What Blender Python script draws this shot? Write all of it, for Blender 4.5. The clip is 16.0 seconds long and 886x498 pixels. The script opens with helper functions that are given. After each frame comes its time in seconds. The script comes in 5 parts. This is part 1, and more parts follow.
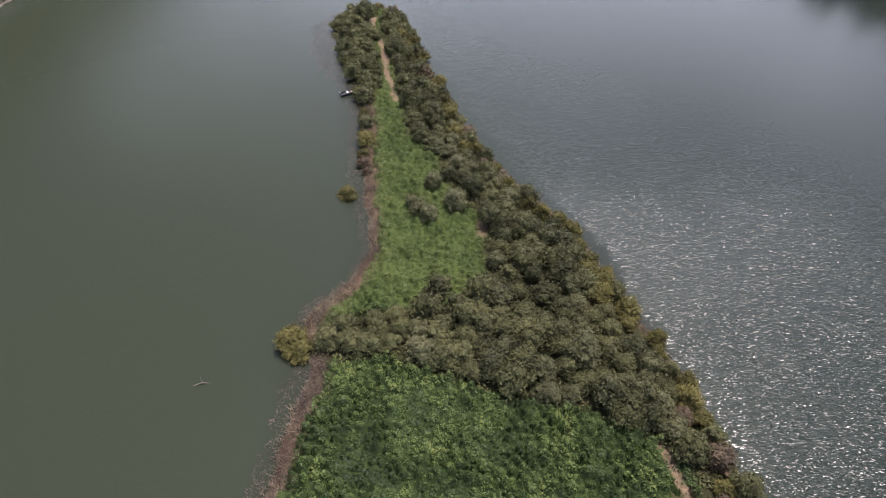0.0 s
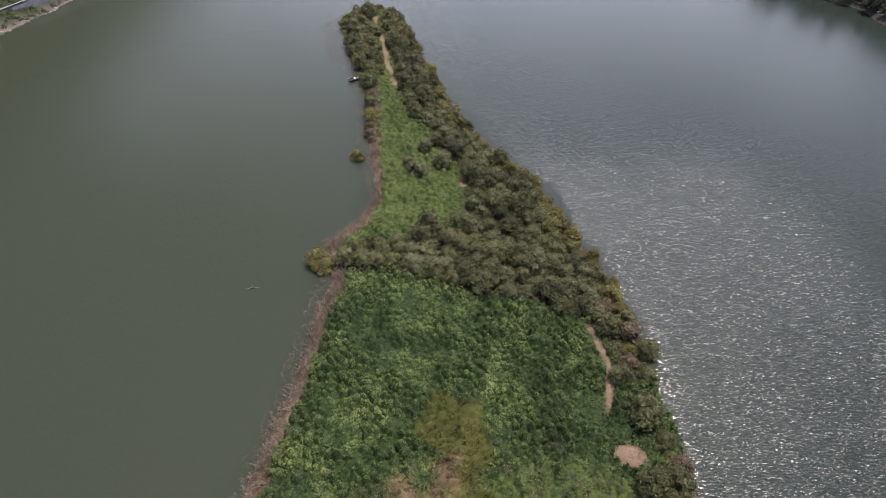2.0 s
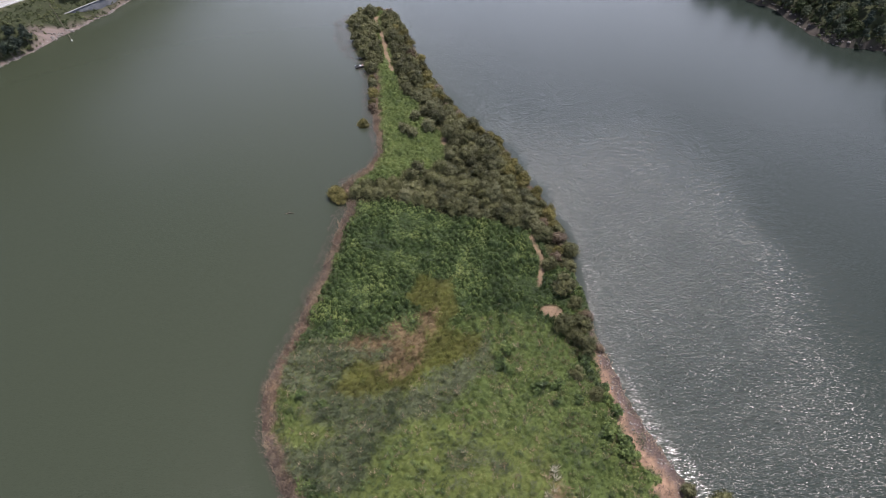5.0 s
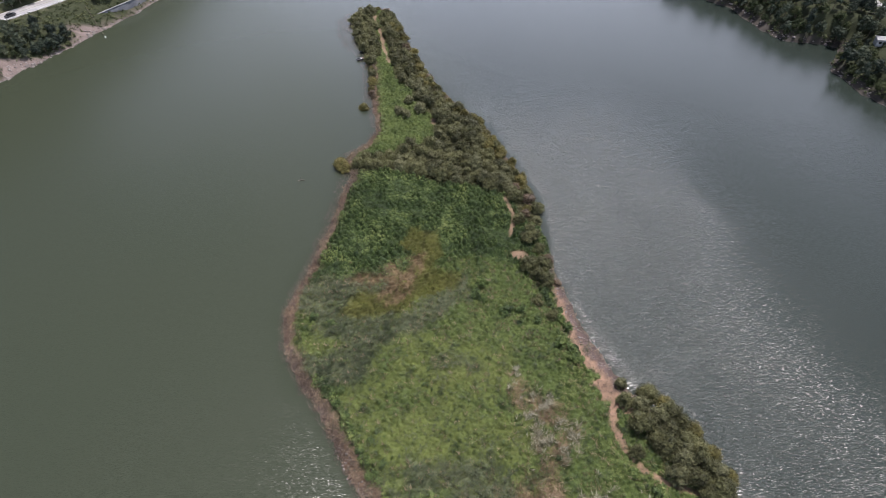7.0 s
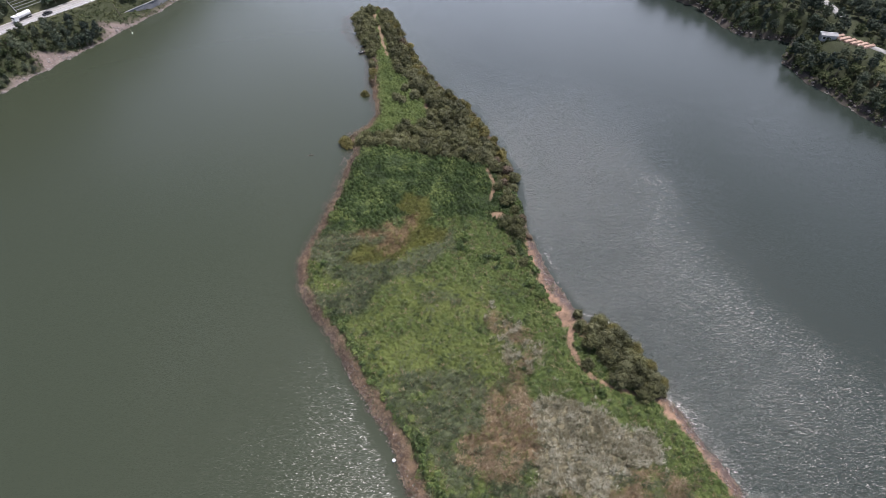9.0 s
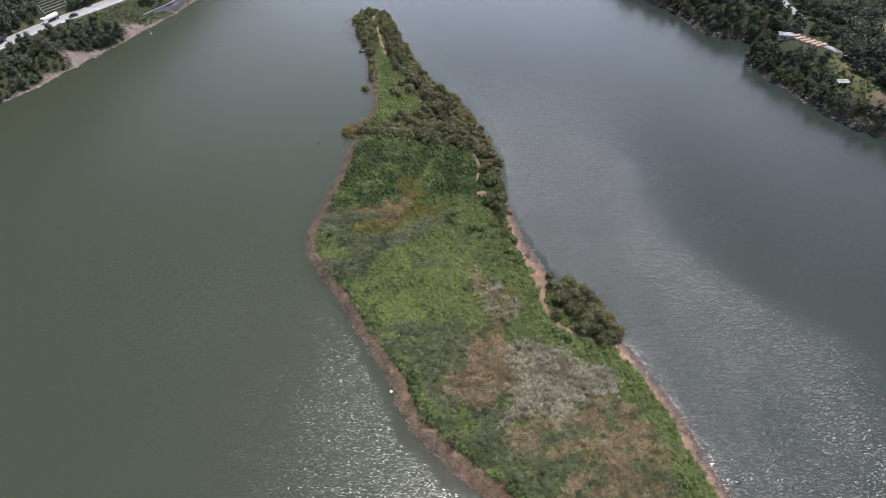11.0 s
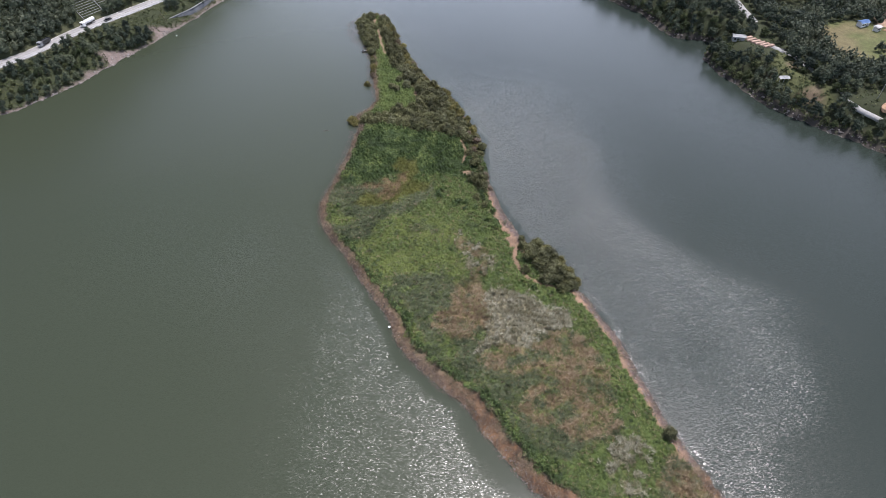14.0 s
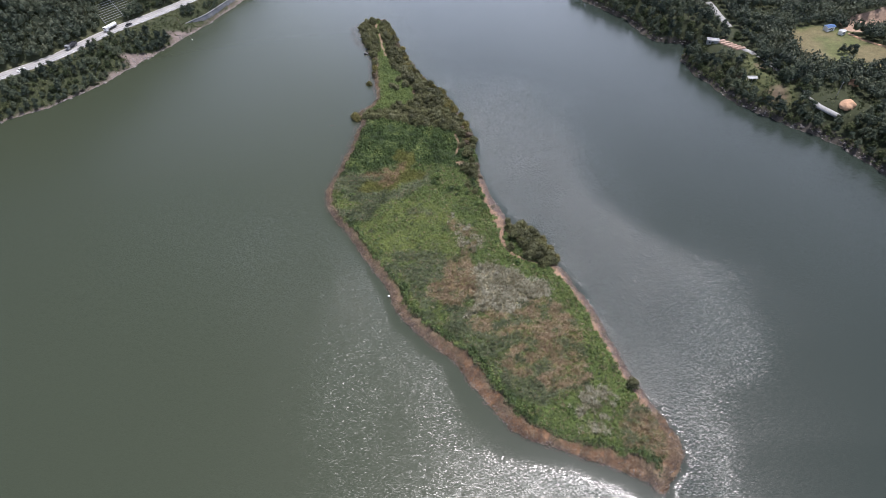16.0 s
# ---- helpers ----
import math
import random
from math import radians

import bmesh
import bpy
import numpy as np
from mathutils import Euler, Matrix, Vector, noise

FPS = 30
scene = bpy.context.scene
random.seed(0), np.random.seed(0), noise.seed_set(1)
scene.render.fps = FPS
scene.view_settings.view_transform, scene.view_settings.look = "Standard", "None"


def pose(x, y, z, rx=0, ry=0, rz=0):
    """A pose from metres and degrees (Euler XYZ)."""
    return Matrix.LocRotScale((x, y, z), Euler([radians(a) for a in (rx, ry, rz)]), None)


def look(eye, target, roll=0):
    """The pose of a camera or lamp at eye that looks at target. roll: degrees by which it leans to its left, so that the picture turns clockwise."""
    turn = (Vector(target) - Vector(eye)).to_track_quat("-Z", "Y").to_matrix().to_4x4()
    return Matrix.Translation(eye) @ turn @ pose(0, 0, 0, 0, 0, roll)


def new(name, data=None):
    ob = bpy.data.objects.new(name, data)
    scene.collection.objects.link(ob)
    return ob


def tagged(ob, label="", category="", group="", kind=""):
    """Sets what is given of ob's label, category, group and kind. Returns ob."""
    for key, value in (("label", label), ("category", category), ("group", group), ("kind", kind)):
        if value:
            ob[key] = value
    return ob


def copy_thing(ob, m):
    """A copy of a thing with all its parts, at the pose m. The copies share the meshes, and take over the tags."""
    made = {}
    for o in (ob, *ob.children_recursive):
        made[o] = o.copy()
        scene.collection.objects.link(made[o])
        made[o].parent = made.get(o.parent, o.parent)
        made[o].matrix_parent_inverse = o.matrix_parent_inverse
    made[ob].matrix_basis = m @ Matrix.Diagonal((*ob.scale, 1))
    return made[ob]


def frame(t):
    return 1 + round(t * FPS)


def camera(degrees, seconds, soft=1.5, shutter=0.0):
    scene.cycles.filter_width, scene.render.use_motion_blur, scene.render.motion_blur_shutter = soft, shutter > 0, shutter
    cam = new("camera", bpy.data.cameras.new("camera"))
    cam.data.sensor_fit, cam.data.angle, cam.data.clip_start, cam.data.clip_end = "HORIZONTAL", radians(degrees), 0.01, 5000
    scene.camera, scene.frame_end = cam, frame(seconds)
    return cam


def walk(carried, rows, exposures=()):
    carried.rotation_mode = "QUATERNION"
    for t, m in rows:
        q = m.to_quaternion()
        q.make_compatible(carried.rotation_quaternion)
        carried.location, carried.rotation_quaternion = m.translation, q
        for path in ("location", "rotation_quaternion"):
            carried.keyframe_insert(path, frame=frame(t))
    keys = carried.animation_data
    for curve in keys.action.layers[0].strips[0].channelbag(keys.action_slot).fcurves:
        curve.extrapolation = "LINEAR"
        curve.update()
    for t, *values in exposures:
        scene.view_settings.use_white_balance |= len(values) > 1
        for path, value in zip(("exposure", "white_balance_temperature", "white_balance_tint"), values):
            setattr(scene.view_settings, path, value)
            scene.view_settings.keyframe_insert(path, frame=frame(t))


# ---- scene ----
cam = camera(72, 16.0, soft=0.65)
# seconds, eye (x, y, z), yaw to the left, pitch up, roll
ROWS = [
    (0, 0.02, 0.01, 74.98, 0.00, -44.68, 0.68),
    (0.5, 0.66, -7.65, 78.10, 0.03, -44.60, 0.63),
    (1, 1.21, -15.08, 81.38, -0.02, -44.63, 0.55),
    (1.5, 1.70, -22.51, 84.86, -0.07, -44.72, 0.47),
    (2, 2.30, -29.86, 87.88, -0.12, -44.68, 0.47),
    (2.5, 2.82, -37.35, 90.94, -0.20, -44.62, 0.42),
    (3, 3.28, -44.24, 94.10, -0.25, -44.66, 0.41),
    (3.5, 3.86, -51.67, 97.61, -0.32, -44.71, 0.40),
    (4, 4.60, -59.08, 100.98, -0.34, -44.72, 0.43),
    (6.5, 8.50, -96.00, 115.91, -0.32, -44.53, 0.29),
    (7, 9.54, -103.64, 118.68, -0.31, -44.46, 0.25),
    (7.5, 10.34, -111.27, 121.26, -0.30, -44.35, 0.26),
    (8, 11.00, -118.92, 123.71, -0.36, -44.22, 0.29),
    (8.5, 11.74, -126.45, 126.54, -0.38, -44.22, 0.29),
    (9, 12.56, -133.48, 129.58, -0.36, -44.25, 0.28),
    (11.5, 15.46, -164.93, 144.54, -0.62, -44.26, 0.34),
    (12, 16.00, -170.90, 147.68, -0.63, -44.27, 0.34),
    (12.5, 16.54, -176.80, 150.72, -0.63, -44.28, 0.35),
    (13, 17.36, -182.95, 153.79, -0.56, -44.29, 0.32),
    (13.5, 18.08, -189.02, 156.72, -0.53, -44.30, 0.29),
    (14, 18.75, -195.17, 159.99, -0.50, -44.34, 0.28),
    (14.5, 19.30, -201.22, 163.03, -0.50, -44.31, 0.25),
    (15, 20.06, -207.17, 166.05, -0.46, -44.24, 0.21),
    (15.5, 20.74, -213.66, 168.78, -0.40, -44.12, 0.19),
    (16, 21.52, -220.73, 171.30, -0.34, -43.95, 0.17),
]
walk(cam, [(t, pose(x, y, z, 90 + pitch, 0, yaw) @ pose(0, 0, 0, 0, 0, roll)) for t, x, y, z, yaw, pitch, roll in ROWS],
     exposures=[(0.0, 0.07, 6450, 19), (4.0, 0.11, 6400, 19), (9.0, 0.14, 6240, 18), (16.0, 0.21, 6080, 17)])

# ---- sky and sun ----
SUN_ELEVATION, SUN_AZIMUTH = 70.0, 37.0  # azimuth clockwise from +y
world = bpy.data.worlds.new("sky")
scene.world = world
world.use_nodes = True
wn, wl = world.node_tree.nodes, world.node_tree.links
wn.clear()
w_out, w_bg = wn.new("ShaderNodeOutputWorld"), wn.new("ShaderNodeBackground")
w_sky = wn.new("ShaderNodeTexSky")
w_sky.sky_type, w_sky.sun_disc = "NISHITA", False
w_sky.sun_elevation, w_sky.sun_rotation = radians(SUN_ELEVATION), radians(SUN_AZIMUTH)
w_sky.air_density, w_sky.dust_density = 1.0, 3.0
w_co, w_map, w_cl = wn.new("ShaderNodeTexCoord"), wn.new("ShaderNodeMapping"), wn.new("ShaderNodeTexNoise")
w_map.inputs["Scale"].default_value = (1.0, 1.0, 1.6)
w_map.inputs["Location"].default_value = (0.35, 0.1, 0.0)
w_cl.inputs["Scale"].default_value, w_cl.inputs["Detail"].default_value, w_cl.inputs["Roughness"].default_value = 3.6, 6.0, 0.6
w_ramp, w_mix = wn.new("ShaderNodeValToRGB"), wn.new("ShaderNodeMixRGB")
w_ramp.color_ramp.elements[0].position, w_ramp.color_ramp.elements[1].position = 0.31, 0.66
w_gain = wn.new("ShaderNodeMixRGB")
w_gain.blend_type, w_gain.inputs[0].default_value, w_gain.inputs[2].default_value = "MULTIPLY", 1.0, (2.6, 2.5, 2.4, 1)
w_lift = wn.new("ShaderNodeMixRGB")
w_lift.blend_type, w_lift.inputs[0].default_value, w_lift.inputs[2].default_value = "ADD", 1.0, (16.4, 17.3, 18.4, 1)
wl.new(w_sky.outputs["Color"], w_gain.inputs[1])
wl.new(w_gain.outputs["Color"], w_lift.inputs[1])
wl.new(w_lift.outputs["Color"], w_mix.inputs[2])
wl.new(w_co.outputs["Generated"], w_map.inputs["Vector"])
wl.new(w_map.outputs["Vector"], w_cl.inputs["Vector"])
w_sep, w_low, w_sum = wn.new("ShaderNodeSeparateXYZ"), wn.new("ShaderNodeMath"), wn.new("ShaderNodeMath")
w_low.operation, w_low.inputs[1].default_value, w_low.inputs[2].default_value = "MULTIPLY_ADD", -1.05, 0.575
w_sum.operation = "ADD"
# the cloud is thickest up the lake and thins out to both sides
w_off, w_sq, w_side = wn.new("ShaderNodeMath"), wn.new("ShaderNodeMath"), wn.new("ShaderNodeMath")
w_off.operation, w_off.inputs[1].default_value = "SUBTRACT", 0.09
w_sq.operation, w_side.operation, w_side.inputs[1].default_value = "MULTIPLY", "MULTIPLY_ADD", -0.85
wl.new(w_co.outputs["Generated"], w_sep.inputs[0])
wl.new(w_sep.outputs["Z"], w_low.inputs[0])
wl.new(w_cl.outputs["Fac"], w_sum.inputs[0])
wl.new(w_sep.outputs["X"], w_off.inputs[0])
wl.new(w_off.outputs[0], w_sq.inputs[0])
wl.new(w_off.outputs[0], w_sq.inputs[1])
wl.new(w_sq.outputs[0], w_side.inputs[0])
wl.new(w_low.outputs[0], w_side.inputs[2])
wl.new(w_side.outputs[0], w_sum.inputs[1])
wl.new(w_sum.outputs[0], w_ramp.inputs["Fac"])
wl.new(w_ramp.outputs["Color"], w_mix.inputs[0])
wl.new(w_sky.outputs["Color"], w_mix.inputs[1])
wl.new(w_mix.outputs["Color"], w_bg.inputs["Color"])
wl.new(w_bg.outputs["Background"], w_out.inputs["Surface"])
w_bg.inputs["Strength"].default_value = 0.10
sun = new("sun", bpy.data.lights.new("sun", "SUN"))
sun.data.energy, sun.data.angle, sun.data.color = 5.0, radians(0.6), (1.0, 0.95, 0.88)
se, sa = radians(SUN_ELEVATION), radians(SUN_AZIMUTH)
SUN_WAY = Vector((math.sin(sa) * math.cos(se), math.cos(sa) * math.cos(se), math.sin(se)))
sun.matrix_world = look(SUN_WAY * 400, (0, 0, 0))

# ---- materials ----
def mat_start(name):
    m = bpy.data.materials.new(name)
    m.use_nodes = True
    n, l = m.node_tree.nodes, m.node_tree.links
    return m, n, l, n["Principled BSDF"]


def ramp_node(n, stops):
    r = n.new("ShaderNodeValToRGB")
    while len(r.color_ramp.elements) < len(stops):
        r.color_ramp.elements.new(0.5)
    for e, (p, c) in zip(r.color_ramp.elements, stops):
        e.position, e.color = p, (*c, 1)
    return r


def noise_node(n, l, scale, detail=4.0, rough=0.55, stretch=(1, 1, 1), turn=0.0):
    g, mp, t = n.new("ShaderNodeNewGeometry"), n.new("ShaderNodeMapping"), n.new("ShaderNodeTexNoise")
    mp.inputs["Scale"].default_value, mp.inputs["Rotation"].default_value = stretch, (0, 0, turn)
    t.inputs["Scale"].default_value, t.inputs["Detail"].default_value, t.inputs["Roughness"].default_value = scale, detail, rough
    l.new(g.outputs["Position"], mp.inputs["Vector"])
    l.new(mp.outputs["Vector"], t.inputs["Vector"])
    return t


def surface(name, a, b, scale=1.0, rough=0.8, bump=0.3, fine=8.0, metal=0.0, dist=0.05):
    """A plain surface of two tones, mottled at two scales, with fine relief."""
    m, n, l, p = mat_start(name)
    big, small = noise_node(n, l, scale), noise_node(n, l, scale * fine, 3)
    mix = n.new("ShaderNodeMath")
    mix.operation = "ADD"
    half = n.new("ShaderNodeMath")
    half.operation, half.inputs[1].default_value = "MULTIPLY_ADD", 0.6
    l.new(small.outputs["Fac"], half.inputs[0])
    half.inputs[2].default_value = -0.3
    l.new(big.outputs["Fac"], mix.inputs[0]), l.new(half.outputs[0], mix.inputs[1])
    r = ramp_node(n, [(0.3, a), (0.7, b)])
    l.new(mix.outputs[0], r.inputs["Fac"]), l.new(r.outputs["Color"], p.inputs["Base Color"])
    p.inputs["Roughness"].default_value, p.inputs["Metallic"].default_value = rough, metal
    bp = n.new("ShaderNodeBump")
    bp.inputs["Strength"].default_value, bp.inputs["Distance"].default_value = bump, dist
    l.new(small.outputs["Fac"], bp.inputs["Height"]), l.new(bp.outputs["Normal"], p.inputs["Normal"])
    return m


def foliage(name, stops, patch=0.12, translucent=0.15, island=0.55, per_object=0.35, gloss=0.35, clump=0.75):
    """Leaves: tone by leaf, by plant and by patch of ground."""
    m, n, l, p = mat_start(name)
    g, o, big = n.new("ShaderNodeNewGeometry"), n.new("ShaderNodeObjectInfo"), noise_node(n, l, patch, 3)
    def scaled(src, k, c):
        q = n.new("ShaderNodeMath")
        q.operation, q.inputs[1].default_value, q.inputs[2].default_value = "MULTIPLY_ADD", k, c
        l.new(src, q.inputs[0])
        return q.outputs[0]
    def plus(a, b):
        q = n.new("ShaderNodeMath")
        q.operation = "ADD"
        l.new(a, q.inputs[0]), l.new(b, q.inputs[1])
        return q.outputs[0]
    mid = noise_node(n, l, clump, 3, 0.6)
    v = plus(scaled(mid.outputs["Fac"], 1.5, -0.75), plus(plus(scaled(g.outputs["Random Per Island"], island, -island / 2), scaled(o.outputs["Random"], per_object, -per_object / 2)), scaled(big.outputs["Fac"], 2.0, -0.5)))
    r = ramp_node(n, stops)
    l.new(v, r.inputs["Fac"])
    l.new(r.outputs["Color"], p.inputs["Base Color"])
    p.inputs["Roughness"].default_value = 0.55
    p.inputs["Specular IOR Level"].default_value = gloss
    t, ms, out = n.new("ShaderNodeBsdfTranslucent"), n.new("ShaderNodeMixShader"), n["Material Output"]
    l.new(r.outputs["Color"], t.inputs["Color"])
    ms.inputs[0].default_value = translucent
    l.new(p.outputs[0], ms.inputs[1]), l.new(t.outputs[0], ms.inputs[2]), l.new(ms.outputs[0], out.inputs["Surface"])
    return m


def water_material():
    m, n, l, p = mat_start("lake_water")
    # silt greens the road side; the east's colour holds a dark sky's reflection
    water_tone = n.new("ShaderNodeVertexColor")
    water_tone.layer_name = "water_tone"
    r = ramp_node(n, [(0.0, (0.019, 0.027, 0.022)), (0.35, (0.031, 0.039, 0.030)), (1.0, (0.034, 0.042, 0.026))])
    l.new(water_tone.outputs["Color"], r.inputs["Fac"]), l.new(r.outputs["Color"], p.inputs["Base Color"])
    p.inputs["IOR"].default_value = 1.34
    gust = noise_node(n, l, 0.02, 3, 0.55, (1, 0.45, 1), -0.4)
    gr = ramp_node(n, [(0.35, (0.45,) * 3), (0.65, (1.0,) * 3)])
    l.new(gust.outputs["Fac"], gr.inputs["Fac"])
    lee = n.new("ShaderNodeVertexColor")
    lee.layer_name = "ripple"
    both = n.new("ShaderNodeMixRGB")
    both.blend_type, both.inputs[0].default_value = "MULTIPLY", 1.0
    l.new(gr.outputs["Color"], both.inputs[1]), l.new(lee.outputs["Color"], both.inputs[2])
    calm = n.new("ShaderNodeMath")
    calm.operation, calm.inputs[1].default_value, calm.inputs[2].default_value = "MULTIPLY_ADD", 0.13, 0.11
    shelter = n.new("ShaderNodeVertexColor")
    shelter.layer_name = "shelter"
    l.new(shelter.outputs["Color"], calm.inputs[0]), l.new(calm.outputs[0], p.inputs["Roughness"])
    w1 = noise_node(n, l, 1.0, 3, 0.6, (0.5, 1.4, 1), 0.15)
    w2 = noise_node(n, l, 2.6, 2, 0.6, (0.5, 1.4, 1), -0.2)
    add = n.new("ShaderNodeMath")
    add.operation, add.inputs[1].default_value = "MULTIPLY_ADD", 0.55
    l.new(w2.outputs["Fac"], add.inputs[0]), l.new(w1.outputs["Fac"], add.inputs[2])
    # small facets of the ripples, each with its own tilt
    g = n.new("ShaderNodeNewGeometry")
    tilt = None
    for size, stretch, turn in ((5.2, (0.36, 1.25, 1), 0.1), (9.5, (0.42, 1.2, 1), -0.22)):
        mp, vo = n.new("ShaderNodeMapping"), n.new("ShaderNodeTexVoronoi")
        mp.inputs["Scale"].default_value, mp.inputs["Rotation"].default_value = stretch, (0, 0, turn)
        vo.inputs["Scale"].default_value = size
        l.new(g.outputs["Position"], mp.inputs["Vector"]), l.new(mp.outputs["Vector"], vo.inputs["Vector"])
        sub = n.new("ShaderNodeVectorMath")
        sub.operation, sub.inputs[1].default_value = "SUBTRACT", (0.5, 0.5, 0.5)
        l.new(vo.outputs["Color"], sub.inputs[0])
        if tilt is None:
            tilt = sub.outputs[0]
        else:
            both_v = n.new("ShaderNodeVectorMath")
            l.new(tilt, both_v.inputs[0]), l.new(sub.outputs[0], both_v.inputs[1])
            tilt = both_v.outputs[0]
    amp, lev, up = n.new("ShaderNodeVectorMath"), n.new("ShaderNodeVectorMath"), n.new("ShaderNodeVectorMath")
    amp.operation, lev.operation = "MULTIPLY", "MULTIPLY"
    amp.inputs[1].default_value = (0.40, 0.50, 0.0)
    l.new(tilt, amp.inputs[0]), l.new(amp.outputs[0], lev.inputs[0]), l.new(both.outputs["Color"], lev.inputs[1])
    l.new(lev.outputs[0], up.inputs[0]), l.new(g.outputs["Normal"], up.inputs[1])
    nz = n.new("ShaderNodeVectorMath")
    nz.operation = "NORMALIZE"
    l.new(up.outputs[0], nz.inputs[0])
    bp = n.new("ShaderNodeBump")
    l.new(nz.outputs[0], bp.inputs["Normal"])
    bp.inputs["Distance"].default_value = 0.05
    l.new(both.outputs["Color"], bp.inputs["Strength"])
    l.new(add.outputs[0], bp.inputs["Height"]), l.new(bp.outputs["Normal"], p.inputs["Normal"])
    return m


def cover_material(name, bump):
    """Ground and low growth: the base tone comes from the cover of each place, broken up by grain."""
    m, n, l, p = mat_start(name)
    at = n.new("ShaderNodeVertexColor")
    at.layer_name = "cover"
    big, small = noise_node(n, l, 0.35, 4), noise_node(n, l, 4.0, 4, 0.65)
    mul = n.new("ShaderNodeMixRGB")
    mul.blend_type, mul.inputs[0].default_value = "MULTIPLY", 1.0
    r1 = ramp_node(n, [(0.25, (0.62, 0.62, 0.62)), (0.75, (1.35, 1.3, 1.25))])
    l.new(small.outputs["Fac"], r1.inputs["Fac"])
    l.new(at.outputs["Color"], mul.inputs[1]), l.new(r1.outputs["Color"], mul.inputs[2])
    mul2 = n.new("ShaderNodeMixRGB")
    mul2.blend_type, mul2.inputs[0].default_value = "MULTIPLY", 1.0
    r2 = ramp_node(n, [(0.3, (0.8, 0.8, 0.8)), (0.7, (1.2, 1.2, 1.2))])
    l.new(big.outputs["Fac"], r2.inputs["Fac"])
    l.new(mul.outputs["Color"], mul2.inputs[1]), l.new(r2.outputs["Color"], mul2.inputs[2])
    l.new(mul2.outputs["Color"], p.inputs["Base Color"])
    p.inputs["Roughness"].default_value, p.inputs["Specular IOR Level"].default_value = 0.9, 0.2
    bp = n.new("ShaderNodeBump")
    bp.inputs["Strength"].default_value, bp.inputs["Distance"].default_value = bump, 0.15
    l.new(small.outputs["Fac"], bp.inputs["Height"]), l.new(bp.outputs["Normal"], p.inputs["Normal"])
    return m


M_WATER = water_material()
M_GROUND = cover_material("ground_cover", 0.5)
M_GROWTH = cover_material("undergrowth_cover", 0.8)
M_WILLOW = foliage("willow_leaves", [(0.1, (0.046, 0.048, 0.020)), (0.5, (0.096, 0.099, 0.042)), (0.9, (0.150, 0.149, 0.066))], island=0.3, clump=0.6, gloss=0.25)
M_WILLOW_GREY = foliage("grey_willow_leaves", [(0.1, (0.046, 0.049, 0.023)), (0.5, (0.096, 0.099, 0.047)), (0.9, (0.150, 0.150, 0.076))], island=0.3, clump=0.6, gloss=0.25)
M_WILLOW_GOLD = foliage("yellowing_willow_leaves", [(0.1, (0.062, 0.058, 0.020)), (0.5, (0.122, 0.112, 0.037)), (0.9, (0.185, 0.162, 0.056))], island=0.3, clump=0.5, gloss=0.2)
M_RUSTY = foliage("rusty_leaves", [(0.1, (0.058, 0.042, 0.026)), (0.5, (0.105, 0.075, 0.045)), (0.9, (0.15, 0.11, 0.07))])
M_WOOD_TREE = foliage("broadleaf_leaves", [(0.1, (0.026, 0.037, 0.028)), (0.5, (0.054, 0.070, 0.046)), (0.9, (0.100, 0.116, 0.070))], patch=0.05, island=0.3, clump=0.3, gloss=0.15)
M_PINE = foliage("pine_needles", [(0.1, (0.021, 0.032, 0.026)), (0.5, (0.040, 0.055, 0.038)), (0.9, (0.066, 0.084, 0.055))], patch=0.05, translucent=0.1, gloss=0.12)
M_VINE = foliage("vine_leaves", [(0.1, (0.026, 0.044, 0.015)), (0.4, (0.062, 0.098, 0.029)), (0.7, (0.122, 0.168, 0.047)), (0.95, (0.190, 0.225, 0.070))], patch=0.13, island=0.4, clump=0.4)
M_MEADOW = foliage("meadow_leaves", [(0.1, (0.054, 0.078, 0.024)), (0.5, (0.108, 0.140, 0.037)), (0.9, (0.165, 0.182, 0.058))], patch=0.1, island=0.3, clump=0.5)
M_CREEPER = foliage("creeper_leaves", [(0.1, (0.038, 0.062, 0.019)), (0.5, (0.088, 0.128, 0.034)), (0.9, (0.150, 0.182, 0.054))], patch=0.14, island=0.3, clump=0.5)
M_SEDGE = foliage("sedge_blades", [(0.1, (0.050, 0.068, 0.038)), (0.5, (0.096, 0.116, 0.066)), (0.9, (0.165, 0.182, 0.112))], patch=0.1, island=0.5, translucent=0.4)
M_YELLOW = foliage("yellow_grass_blades", [(0.1, (0.046, 0.048, 0.015)), (0.35, (0.074, 0.076, 0.021)), (0.55, (0.092, 0.112, 0.024)), (0.85, (0.15, 0.158, 0.038))], patch=0.22, island=0.2, clump=0.5)
M_BROWN = foliage("brown_grass_blades", [(0.1, (0.085, 0.062, 0.034)), (0.5, (0.15, 0.115, 0.065)), (0.9, (0.23, 0.18, 0.11))], patch=0.2, island=0.5, translucent=0.3)
# broadleaf tones, slightly darker and bluer: shade and distant haze put into them
M_HILL = foliage("shade_toned_hill_leaves", [(0.1, (0.025, 0.035, 0.027)), (0.5, (0.052, 0.066, 0.045)), (0.9, (0.095, 0.108, 0.068))], patch=0.05, island=0.35, clump=0.25, gloss=0.15)
M_PLUME = foliage("pale_plumes", [(0.1, (0.20, 0.185, 0.12)), (0.5, (0.35, 0.33, 0.24)), (0.9, (0.54, 0.52, 0.42))], patch=0.15, island=0.8, translucent=0.45)
M_TAN = foliage("dry_reed_blades", [(0.1, (0.14, 0.105, 0.066)), (0.5, (0.245, 0.185, 0.118)), (0.9, (0.39, 0.315, 0.215))], patch=0.15, island=0.7, translucent=0.4)
